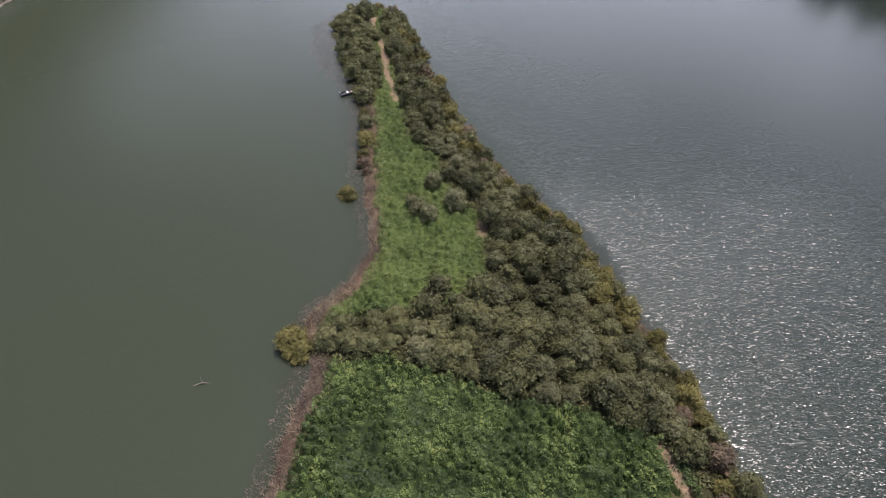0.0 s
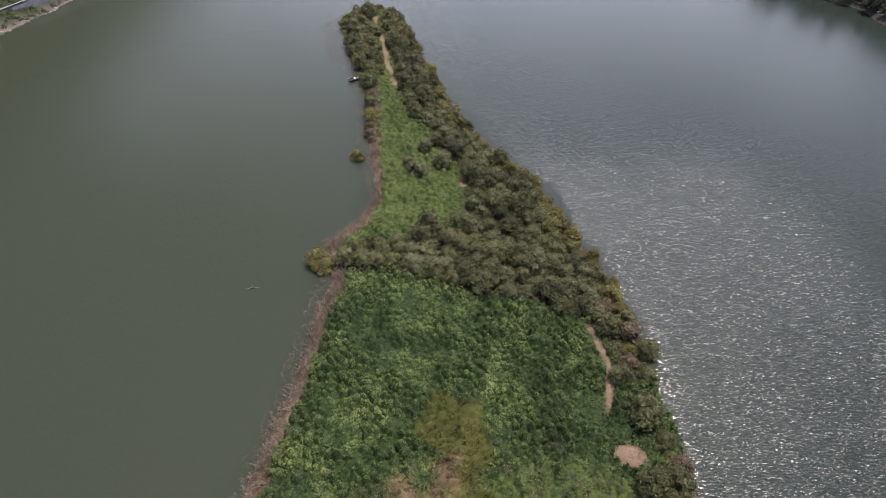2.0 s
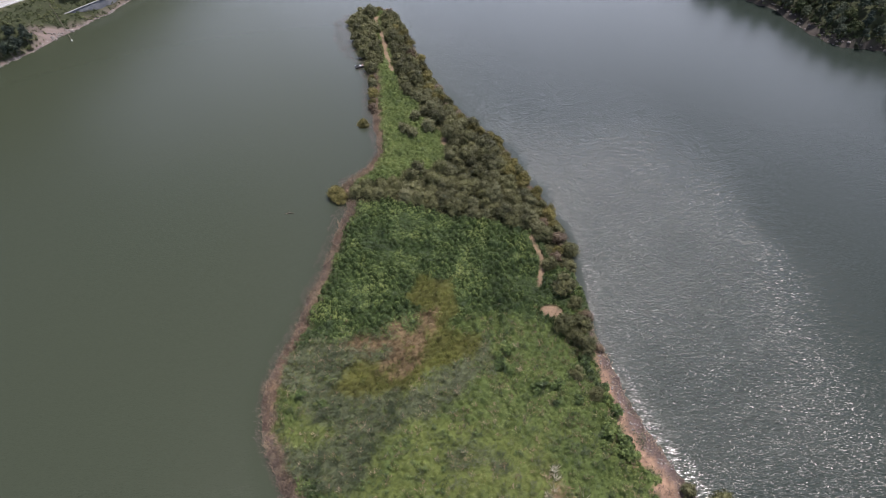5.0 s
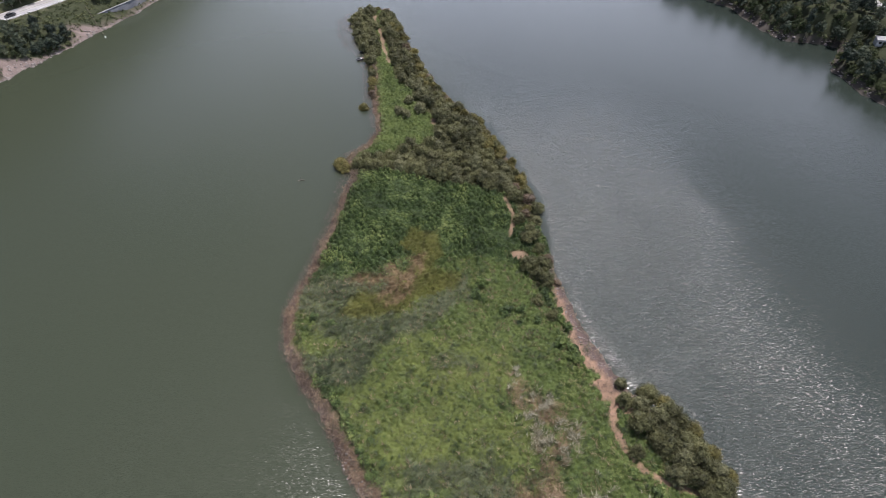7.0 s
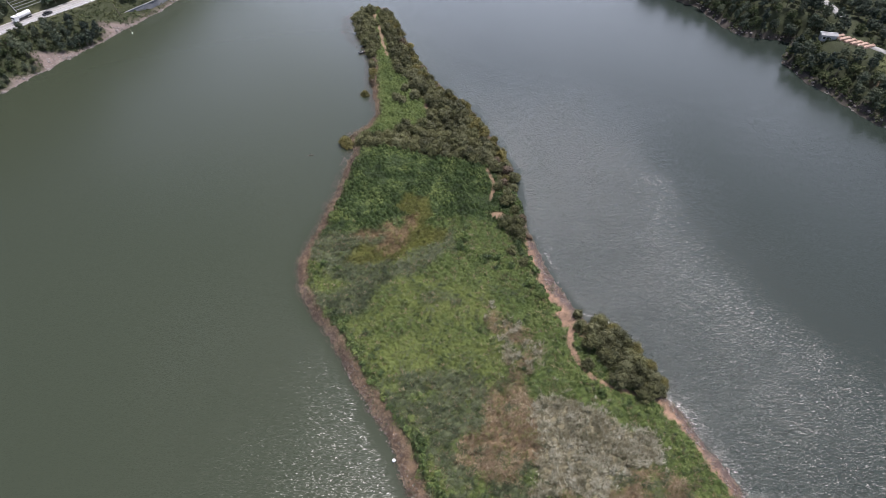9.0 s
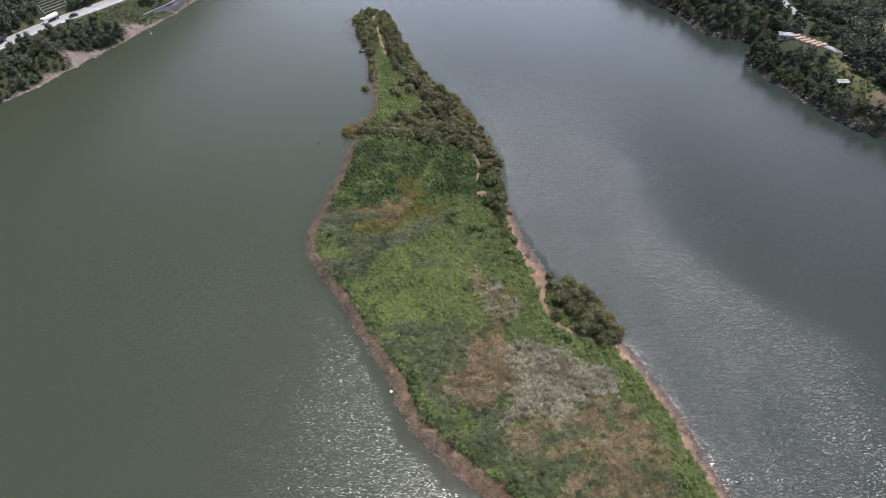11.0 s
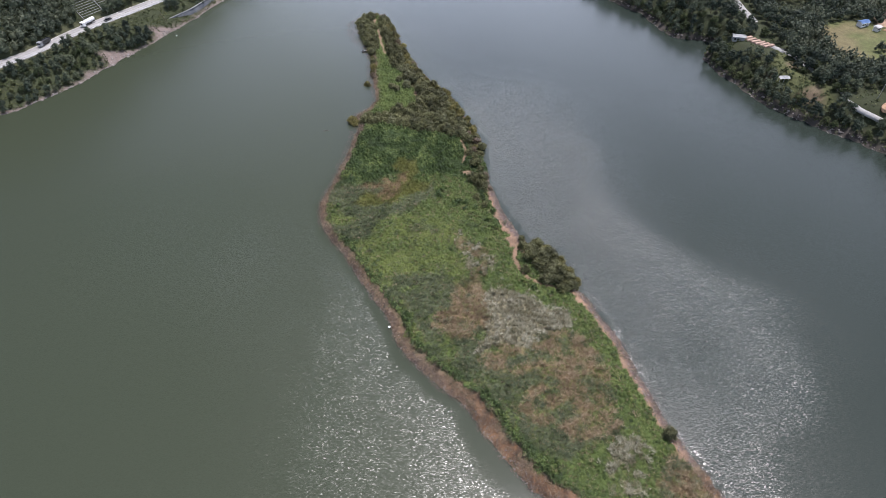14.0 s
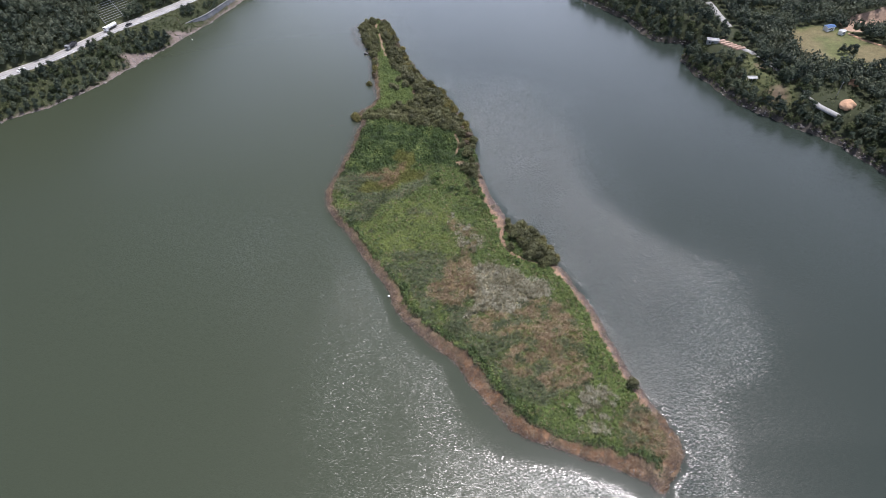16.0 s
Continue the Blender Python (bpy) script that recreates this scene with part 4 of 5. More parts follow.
    stuff("drift_litter", blades(rng, np.stack([x[k], y[k], ground[k]], 1), rng.uniform(0.15, 0.5, n), rng.uniform(0.02, 0.06, n), 1.8), M_TWIG, "brown drift litter of reeds on the sandy shore", "litter")
    k = (zone == SAND) & (y > 14) & (rng.uniform(size=len(x)) < 0.5)
    n = k.sum()
    stuff("trodden_litter", blades(rng, np.stack([x[k], y[k], ground[k]], 1), rng.uniform(0.1, 0.35, n), rng.uniform(0.02, 0.05, n), 2.0), M_TAN, "dry straw litter on the sandy paths", "litter")
    k = ((zone == FRINGE_Z) | (zone == SAND)) & (fbm(x, y, 0.25, 135, 3) > 0.56) & (rng.uniform(size=len(x)) < 0.25)
    stuff("shore_weeds", tufts(rng, x[k], y[k], ground[k], 0.3, 0.3, 7, 0.24, 0.6), M_SEDGE, "low green weeds on the shore", "weeds")


low_growth()


def drowned_twigs():
    """Bare stalks that stand in the shallows off the shore."""
    rng = np.random.default_rng(107)
    x, y = rng.uniform(-40, 100, 420000), rng.uniform(-146, 178, 420000)
    dw, de = island_edges(x, y)
    far = np.interp(y, [-143, -120, -60, 0, 40, 56, 70, 90, 98, 118, 125, 150, 165, 175], [1.2, 1.0, 0.8, 1.2, 2.4, 3.2, 0.9, 2.4, 4.0, 2.0, 3.5, 6.5, 5.0, 1.0])
    k = (dw < 0.6) & (x < np.interp(y, SHORE[:, 0], SHORE[:, 1]) + 2) & (dw > -far * (0.5 + fbm(x, y, 0.3, 111))) 
    k |= (de < 1.1 * fbm(x, y, 0.3, 117) + 0.5) & (de > -1.6 * fbm(x, y, 0.25, 115)) & (y < -30) & (dw > 8)
    n = k.sum()
    stuff("drowned_twigs", blades(rng, np.stack([x[k], y[k], np.full(n, -0.05)], 1), rng.uniform(0.12, 0.36, n), rng.uniform(0.02, 0.045, n), 2.2), M_DROWNED,
          "dark purplish bare stalks standing in shallow water", "twigs")


drowned_twigs()


def shore_stones():
    rng = np.random.default_rng(113)
    x, y = rng.uniform(-40, 100, 90000), rng.uniform(-146, 70, 90000)
    dw, de = island_edges(x, y)
    k = ((dw < 2.2) & (dw > -0.5) & (y < -40) & (rng.uniform(size=len(x)) < 0.5)) | ((de < 2.5) & (de > -0.6) & (y < 8) & (rng.uniform(size=len(x)) < 0.45))
    x, y = x[k], y[k]
    stones = [blob(rng, (a, b, float(h) + 0.02), s, 0.6) for a, b, h, s in zip(x, y, height(x, y), rng.uniform(0.08, 0.32, len(x)))]
    v, f = joined(stones)
    me = mesh_of("shore_stones", v, f[:, :3], M_ROCK)
    tagged(new("shore_stones", me), "small brown and grey stones along the waterline", "stones", kind="stuff")


shore_stones()

# ---- willows and shrubs of the island ----
def willow_kinds(material, label, seed, group, count=3, leaves=1900):
    out = []
    for k in range(count):
        c = crown_mesh("crown", seed + k, 2.9, 4.0, 0.3, 26, leaves, 0.36, material)
        ob = plant("willow_shrub", c, trunk_mesh(seed + 50 + k, 4, 3.2, 2.4, 0.12), label, "willow", group)
        out.append({"ob": ob})
    return out


W_OLIVE = willow_kinds(M_WILLOW, "olive-green willow shrub with a rounded crown on the island", 201, "willows of the island", 4)
W_GREY = willow_kinds(M_WILLOW_GREY, "grey-green willow shrub with a rounded crown on the island", 221, "willows of the island", 3)
W_GOLD = willow_kinds(M_WILLOW_GOLD, "yellowing willow shrub at the edge of the water", 241, "willows of the island", 3)
W_RUST = willow_kinds(M_RUSTY, "half-bare rusty brown shrub at the edge of the water", 261, "brown shrubs of the island", 2, 1100)


def canopy():
    def ok(x, y):
        dw, de = island_edges(x, y)
        aisle = np.interp(y, [118, 127, 134, 142, 151, 163, 168], [-10, -12, -14, -15, -17, -20, -20])
        free = (np.abs(x - aisle) > 1.1 + 2.2 * fbm(np.asarray(x, float), np.asarray(y, float), 0.12, 97, 2)) | (y < 119) | (y > 166)
        wood = lambda a, b: inside(CANOPY, a, b) | inside(NORTH_WEST, a, b)
        return wood(x, y) & wood(x - 1.6, y) & wood(x, y - 1.2) & wood(x, y + 1.2) & (dw > 1.0) & (de > 0.25) & free & (zones(x, y) == WOODS)
    for x, y in spread(301, ok, (-40, 45, 24, 176), 2.55, 20000):
        dw, de = island_edges(np.array(x), np.array(y))
        rim = de < 4.5 and 26 < y
        r = random.random()
        kinds = (W_GOLD if r < 0.5 else W_OLIVE) if rim else (W_GREY if r < 0.35 and y < 110 else W_OLIVE if r < 0.985 else W_GOLD)
        put(W_RUST if rim and r > 0.93 else kinds, x, y, random.choice((random.uniform(0.6, 0.85), random.uniform(0.8, 1.1))) * (0.8 if rim else 1.0), random.uniform(0.8, 1.1))


canopy()
# single shrubs: x, y, size
for x, y, s in [(-18, 124, 0.8), (-17.3, 113.5, 0.75), (-2, 92, 0.75), (2.2, 86, 0.95), (-4.5, 84.5, 0.7), (-2.6, 82.6, 0.75), (-0.6, 65, 0.85), (-6, 86.5, 0.55), (34.4, 20.2, 1.15), (36.6, 15.8, 0.7),
                (32.2, 27.5, 0.75), (33, 9, 1.0), (36.8, 9.4, 0.95), (37, 3.4, 0.95), (35, 5.6, 0.8), (34, -3, 0.62), (37.4, -8, 0.62)]:
    put(W_OLIVE if x > 20 else W_GREY, x, y, s)
for x, y, s in [(-16.6, 107.6, 0.85), (-18.4, 90, 0.8), (-22.6, 55.4, 1.0), (-21, 53.5, 0.8), (-16.5, 103, 0.5), (-18, 118, 0.55)]:
    put(W_GOLD, x, y, s, 0.85)
for x, y, s in [(-16.2, 99.5, 0.6), (38.4, 12.5, 0.65), (-15.2, 97, 0.45), (40, 4, 0.45)]:
    put(W_RUST, x, y, s, 0.8)
for x, y, s in [(50, -27, 0.55), (50, -32, 0.75), (55.5, -29.5, 0.85), (52, -38, 1.05), (49.6, -44, 0.62), (59, -34.5, 0.95), (56, -43, 1.0), (60, -41, 0.9), (62, -46, 0.95), (60, -50, 0.9),
                (65, -48, 0.85), (56.5, -49, 0.9), (64, -52, 0.85), (56, -36, 0.95), (53, -33, 0.85), (58.5, -46, 0.9), (54.5, -41, 0.85), (58, -38.5, 0.9), (61, -37, 0.8), (62.5, -42.5, 0.85),
                (59.5, -43.5, 0.8), (66, -51, 0.75), (61.5, -53, 0.7)]:
    put(W_GREY if (x * 3 + y) % 3 < 1 else W_OLIVE, x, y, s * 1.08)
for x, y, s in [(63, -38.5, 0.85), (65.5, -43.5, 0.8), (67.5, -48.5, 0.75), (59, -31.5, 0.8)]:
    put(W_GOLD, x, y, s, 0.85)
put(W_GREY, 84, -108.5, 0.92)


def small_bush_kinds():
    out = []
    for k in range(3):
        c = crown_mesh("crown", 331 + k, 1.2, 1.5, 0.1, 7, 420, 0.34, M_VINE)
        out.append({"ob": plant("bush", c, trunk_mesh(341 + k, 3, 1.0, 0.9, 0.05), "small dark green bush on the island", "bush", "small bushes of the island")})
    return out


BUSHES = small_bush_kinds()
for x, y, s in [(18.7, -1, 1.5), (20.6, -2, 1.2), (25.3, -6.3, 1.4), (26.8, -5.4, 1.1), (37.7, -16.1, 1.3), (40.4, -20.3, 1.5), (34, -2.2, 1.5), (33.4, -9.3, 1.1), (-21.4, -8.2, 1.3), (-17, -10.5, 1.2), (36, 1, 1.3), (38.6, -6.5, 1.4), (39, -9, 1.2), (40.3, -12, 1.5), (38.4, -15.5, 1.3), (40.5, -18.5, 1.6), (41.6, -21, 1.2), (36, -1, 1.2), (30, -6, 1.4), (29, -10, 0.9), (20, 3, 1.5), (18, 1.5, 1.2),
                (52, -52, 1.3), (48, -48, 1.2), (33.5, -45, 0.8), (66, -67, 0.9), (70, -74, 0.8), (62, -57, 0.9), (58, -55, 0.8), (73, -92, 0.7), (76, -97, 0.7)]:
    put(BUSHES, x, y, s)
def strip(x, y):
    dw, de = island_edges(x, y)
    fw = np.interp(y, FRINGE[:, 0], FRINGE[:, 1])
    return (dw > fw + 0.3) & (dw < fw + 4.0) & (y < -28) & (y > -122)
for x, y in spread(351, strip, (-30, 70, -125, -28), 2.6, 3000):
    put(BUSHES, x, y, random.uniform(0.6, 1.2), 0.8)


def east_green(x, y):
    dw, de = island_edges(x, y)
    return (zones(x, y) == LOW_VINE) & (de < 22) & (y < 4) & (y > -120)


for x, y in spread(361, east_green, (15, 95, -120, 4), 4.2, 2600):
    put(BUSHES, x, y, random.uniform(0.3, 0.62), 0.85)


# ---- woods of the banks ----
def wood_kinds(seed):
    out = []
    for k in range(4):
        c = crown_mesh("crown", seed + k, 3.6, 8.0, 1.4, 18, 640, 0.66, M_WOOD_TREE)
        out.append({"ob": plant("broadleaf_tree", c, trunk_mesh(seed + 20 + k, 1, 6.5, 3.2, 0.22), "dark green broadleaf tree on the wooded bank", "tree", "trees of the banks")})
    for k in range(2):
        c = crown_mesh("crown", seed + 40 + k, 2.8, 9.0, 2.6, 13, 640, 0.55, M_PINE, 0.6)
        out.append({"ob": plant("pine_tree", c, trunk_mesh(seed + 60 + k, 1, 7.5, 2.4, 0.2), "dark pine tree on the wooded bank", "tree", "trees of the banks")})
    for k in range(2):
        c = crown_mesh("crown", seed + 80 + k, 3.0, 4.6, 0.5, 12, 640, 0.52, M_SCRUB)
        out.append({"ob": plant("broadleaf_bush", c, trunk_mesh(seed + 90 + k, 4, 3.2, 2.4, 0.12), "lighter green rounded bush on the bank", "bush", "bushes of the banks")})
    return out


WOOD = wood_kinds(401)


def left_woods(x, y):
    dl, r = bank_left(x, y)
    open_grass = (fbm(x, y, 0.05, 161, 3) > 0.58) | ((y > 140) & (fbm(x, y, 0.12, 163, 2) > 0.32))
    return (dl > bare_width(y) + 0.8) & (((r < -10) & ~open_grass) | (r > 6.2)) & ~inside(LATTICE_AREA, x, y)


def right_woods(x, y):
    dr = bank_right(x, y)
    return (dr > 1.3) & ~inside(FIELD, x, y) & ~inside(YARD, x, y) & ~inside(BARE_FIELD, x, y) & ~inside(LANE_AREA, x, y) & ~inside(GLADE, x, y) & ~inside(TIMBER_YARD, x, y) & ~inside(HEAP_YARD, x, y)


LATTICE_AREA = [(-187, 144), (-181, 148), (-170, 168), (-176, 173), (-190, 154)]
LANE_AREA = [(192, 126), (192, 150), (193, 180), (202, 180), (203, 150), (205, 126)]
TIMBER_YARD = [(175, 122), (186, 127), (200, 124), (203, 106), (192, 99), (180, 110)]
HEAP_YARD = [(205, 62), (214, 64), (224, 68), (236, 66), (241, 55), (236, 45), (226, 38), (214, 44)]
GLADE = [(219, 169), (235, 165), (234, 152), (210, 148)]


def woods(seed, test, bounds, gap, tries, near_first, size_of, most, name, material, kinds):
    """The trees nearest the water are things of their own; those behind are joined."""
    pts = sorted(spread(seed, test, bounds, gap, tries), key=near_first)
    for x, y in pts[:most]:
        put(kinds, x, y, size_of(x, y))
    rng = np.random.default_rng(seed)
    pieces = []
    for x, y in pts[most:]:
        s, h = size_of(x, y), float(height(x, y))
        n = 84
        d = rng.normal(size=(n, 3))
        d[:, 2] = np.abs(d[:, 2]) * 1.1 - 0.2
        d /= np.linalg.norm(d, axis=1, keepdims=True)
        low = 1 + 0.3 * np.sin(3 * np.arctan2(d[:, 1], d[:, 0]) + x)
        p = d * np.stack([low, low, low], 1) * (3.3 * s, 3.3 * s, 3.4 * s) * rng.uniform(0.8, 1.1, (n, 1)) + (x, y, h + 4.6 * s)
        pieces.append(leaf_cards(rng, p, d + rng.normal(size=d.shape) * 0.5, rng.uniform(0.9, 1.7, n) * s, 0.75))
        pieces.append((lambda v, f: (v, f))(*blob(rng, (x, y, h + 4.2 * s), 2.35 * s, 1.05)))
    v, f = joined(pieces)
    me = bpy.data.meshes.new(name)
    me.from_pydata(v.tolist(), [], [tuple(q[:3]) if q[2] == q[3] else tuple(q) for q in f.tolist()])
    me.materials.append(material)
    tagged(new(name, me), "dense dark green mixed woods behind the bank", "woods", kind="stuff")


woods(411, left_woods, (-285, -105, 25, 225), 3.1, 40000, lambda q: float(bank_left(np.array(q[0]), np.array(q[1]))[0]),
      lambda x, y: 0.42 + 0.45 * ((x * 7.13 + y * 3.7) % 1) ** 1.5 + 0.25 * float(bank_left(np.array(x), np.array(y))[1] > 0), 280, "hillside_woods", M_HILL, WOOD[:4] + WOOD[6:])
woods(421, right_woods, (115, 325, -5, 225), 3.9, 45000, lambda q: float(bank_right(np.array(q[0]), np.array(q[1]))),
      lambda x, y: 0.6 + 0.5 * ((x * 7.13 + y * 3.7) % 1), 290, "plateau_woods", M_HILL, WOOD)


def far_woods():
    """Woods of the hills round the lake, out of reach."""
    rng = np.random.default_rng(431)
    x, y = rng.uniform(-1100, 1100, 13000), rng.uniform(-900, 1300, 13000)
    dl, r = bank_left(x, y)
    dr = bank_right(x, y)
    near = (x > -300) & (x < 320) & (y > -5) & (y < 230)
    k = ((r > 14) | (dr > 5)) & ~near
    x, y = x[k], y[k]
    z = height(x, y)
    n = len(x)
    pos = np.repeat(np.stack([x, y, z], 1), 5, 0) + rng.normal(size=(5 * n, 3)) * (3.6, 3.6, 2.0) + (0, 0, 5)
    stuff("far_woods", leaf_cards(rng, pos, rng.normal(size=(5 * n, 3)) + (0, 0, 0.8), rng.uniform(6, 10, 5 * n), 0.8), M_WOOD_TREE, "dense dark green woods on the hills round the lake", "woods")


far_woods()


def bank_scrub():
    """Scrub and weeds under and between the trees of both banks."""
    rng = np.random.default_rng(441)
    x, y = rng.uniform(-240, -105, 60000), rng.uniform(30, 225, 60000)
    dl, rr = bank_left(x, y)
    k = (dl > bare_width(y) * rng.uniform(0.5, 1.3, len(x))) & ((rr < -5.5) | ((rr > 6.5) & (rr < 40)))
    k &= rng.uniform(size=len(x)) < np.where(rr > 0, 0.06, 0.22)
    a = tufts(rng, x[k], y[k], height(x[k], y[k]) - 0.1, 0.9, 0.9, 9, 0.62, 0.7)
    x, y = rng.uniform(120, 330, 60000), rng.uniform(0, 225, 60000)
    dr = bank_right(x, y)
    k = (dr > 0.2) & ~inside(FIELD, x, y) & ~inside(BARE_FIELD, x, y) & ~inside(LANE_AREA, x, y) & (rng.uniform(size=len(x)) < np.where(inside(YARD, x, y), 0.2, np.where(dr < 5, 0.3, 0.07)))
    b = tufts(rng, x[k], y[k], height(x[k], y[k]) - 0.1, 1.1, 1.2, 10, 0.85, 0.7)
    stuff("bank_scrub", joined([a, b]), M_SCRUB, "mixed green scrub on the banks of the lake", "scrub")


bank_scrub()


def bank_rocks():
    """Boulders and broken stone along both banks."""
    rng = np.random.default_rng(451)
    y = rng.uniform(40, 215, 2600)
    x = np.interp(y, LEFT_SHORE[:, 0], LEFT_SHORE[:, 1]) - rng.uniform(-1.5, 12, len(y))
    dl, rr = bank_left(x, y)
    k = (dl > -0.6) & (dl < 1.1 + 0.4 * bare_width(y))
    y2 = rng.uniform(0, 215, 1500)
    x2 = np.interp(y2, RIGHT_SHORE[:, 0], RIGHT_SHORE[:, 1]) + rng.uniform(-2.5, 3, len(y2))
    dr = bank_right(x2, y2)
    k2 = (dr > -0.5) & (dr < 1.6)
    px, py = np.concatenate([x[k], x2[k2]]), np.concatenate([y[k], y2[k2]])
    size = rng.uniform(0.18, 0.6, len(px)) * np.where(rng.uniform(size=len(px)) < 0.12, 1.8, 1.0)
    v, f = joined([blob(rng, (a, b, float(h)), q, 0.6) for a, b, h, q in zip(px, py, height(px, py), size)])
    me = mesh_of("bank_rocks", v, f[:, :3], M_ROCK)
    tagged(new("bank_rocks", me), "grey and brown rocks along the banks", "rocks", kind="stuff")


bank_rocks()
for x, y, q in [(250, 106, 0.7), (254, 107, 0.6), (258, 108, 0.75), (256, 104, 0.6)]:
    put(WOOD[:4], x, y, q)


# ---- the road on the far bank ----
def road_line(y0, y1, step, off=0.0):
    """Points along the road, off metres to its lake side."""
    ys = np.arange(y0, y1, step)
    k = slope_of(ROAD, ys)
    x = np.interp(ys, ROAD[:, 0], ROAD[:, 1])
    for _ in range(2):
        x = np.convolve(np.pad(x, 2, mode="edge"), np.ones(5) / 5, "valid")
    q = np.sqrt(1 + k * k)
    return np.stack([x + off / q, ys - off * k / q, 0 * ys + ROAD_Z], 1)


def ribbon(y0, y1, a, b, z0, z1, step=4.0):
    """A strip with thickness between two offsets of the road."""
    p, q = road_line(y0, y1, step, a), road_line(y0, y1, step, b)
    n = len(p)
    v = np.concatenate([p + (0, 0, z1), q + (0, 0, z1), p + (0, 0, z0), q + (0, 0, z0)])
    i = np.arange(n - 1)
    f = [np.stack(c, 1) for c in ((i, i + n, i + n + 1, i + 1), (i + 2 * n, i, i + 1, i + 2 * n + 1), (i + n, i + 3 * n, i + 3 * n + 1, i + n + 1))]
    return v, np.concatenate(f)


v, f = ribbon(-300, 500, -4.4, 4.4, -0.4, 0.04)
road = tagged(new("road", mesh_of("road", v, f, M_ASPHALT)), "pale worn two-lane asphalt road along the bank", "road", kind="structure")
for a, n in ((-3.9, "edge_line"), (3.9, "edge_line"), (0.0, "centre_line")):
    v, f = ribbon(-100, 300, a - 0.09, a + 0.09, 0.03, 0.048)
    tagged(new(n, mesh_of(n, v, f, M_WHITE if a else M_YELLOW)), kind="").parent = road


def guard_rail():
    e = tagged(new("guard_rail"), "galvanised steel guard rail on the lake side of the road", "guard rail")
    v, f = ribbon(30, 240, 4.75, 4.85, 0.42, 0.75)
    ob = new("rail", mesh_of("rail", v, f, M_STEEL))
    ob.parent = e
    bm = bmesh.new()
    box(bm, 0, 0, 0.3, 0.12, 0.12, 0.85, 0.01)
    me = bpy.data.meshes.new("post")
    bm.to_mesh(me)
    bm.free()
    me.materials.append(M_STEEL)
    for p in road_line(30, 240, 4.0, 4.95):
        o = new("post", me)
        o.location, o.parent = p, e


guard_rail()


def retaining_wall():
    """A concrete wall in the water below the road, with buttresses."""
    e = tagged(new("retaining_wall"), "grey concrete retaining wall rising from the lake below the road", "wall", kind="structure")
    ys = np.arange(160, 330, 3.0)
    x = np.interp(ys, LEFT_SHORE[:, 0], LEFT_SHORE[:, 1]) + np.interp(ys, [160, 172, 330], [-8.5, -3.0, 2.0])
    top = np.interp(ys, [160, 172, 330], [3.4, 4.6, 5.0])
    n = len(ys)
    v = np.concatenate([np.stack([x + 0.4, ys, 0 * ys - 1.5], 1), np.stack([x, ys, top], 1), np.stack([x - 0.6, ys, top], 1), np.stack([x - 0.8, ys, 0 * ys - 1.5], 1)])
    i = np.arange(n - 1)
    f = np.concatenate([np.stack([i + k * n, i + 1 + k * n, i + 1 + (k + 1) * n, i + (k + 1) * n], 1) for k in range(3)])
    new("wall_face", mesh_of("wall_face", v, f, M_WALL)).parent = e
    v2 = np.concatenate([np.stack([x + 0.15, ys, top + 0.25], 1), np.stack([x + 0.15, ys, top], 1), np.stack([x - 0.35, ys, top + 0.25], 1)])
    f2 = np.concatenate([np.stack([i, i + n, i + n + 1, i + 1], 1), np.stack([i, i + 1, i + 1 + 2 * n, i + 2 * n], 1)])
    new("coping", mesh_of("coping", v2, f2, M_CONCRETE)).parent = e


retaining_wall()


def lattice_slope():
    """Concrete beams laid in a grid on the cut slope above the road."""
    e = tagged(new("slope_lattice"), "pale concrete beam lattice holding the cut slope above the road", "slope lattice")
    a, b = Vector((-184, 147, 0)), Vector((-170, 168, 0))
    along = (b - a).normalized()
    inward = Vector((-along.y, along.x, 0))
    size = (b - a).length
    def at(u, w):
        p = a + along * u + inward * w
        return Vector((p.x, p.y, max(float(height(p.x, p.y)), ROAD_Z + 0.8 * w) + 0.55))
    for k in range(9):
        w = 1.0 + k * 1.15
        p, q = at(0, w), at(size, w)
        bm = bmesh.new()
        box(bm, 0, 0, 0, (q - p).length, 0.2, 0.26, 0.03)
        o = part("beam", bm, M_CONCRETE, e)
        o.matrix_basis = Matrix.Translation((p + q) / 2) @ Matrix.Rotation(math.atan2(along.y, along.x), 4, "Z")
    for k in range(3):
        u = k * size / 2
        p, q = at(u, 0.8), at(u, 10.4)
        bm = bmesh.new()
        box(bm, 0, 0, 0, 0.28, (q - p).length, 0.34, 0.03)
        o = part("rib", bm, M_CONCRETE, e)
        d = (q - p).normalized()
        o.matrix_basis = Matrix.Translation((p + q) / 2) @ Matrix.Rotation(math.atan2(along.y, along.x), 4, "Z") @ Matrix.Rotation(math.asin(d.z), 4, "X")


lattice_slope()


# ---- vehicles ----
def wheel(parent, x, y, r, w=0.24):
    bm = bmesh.new()
    bmesh.ops.create_cone(bm, cap_ends=True, segments=18, radius1=r, radius2=r, depth=w, matrix=Matrix.Translation((x, y, r)) @ Matrix.Rotation(math.pi / 2, 4, "X"))
    bmesh.ops.bevel(bm, geom=[k for k in bm.edges if k.calc_face_angle(0) > 1], offset=0.03, segments=1, affect="EDGES")
    t = part("wheel", bm, M_RUBBER, parent)
    bm = bmesh.new()
    bmesh.ops.create_cone(bm, cap_ends=True, segments=12, radius1=r * 0.55, radius2=r * 0.55, depth=w + 0.02, matrix=Matrix.Translation((x, y, r)) @ Matrix.Rotation(math.pi / 2, 4, "X"))
    part("rim", bm, M_STEEL, t)


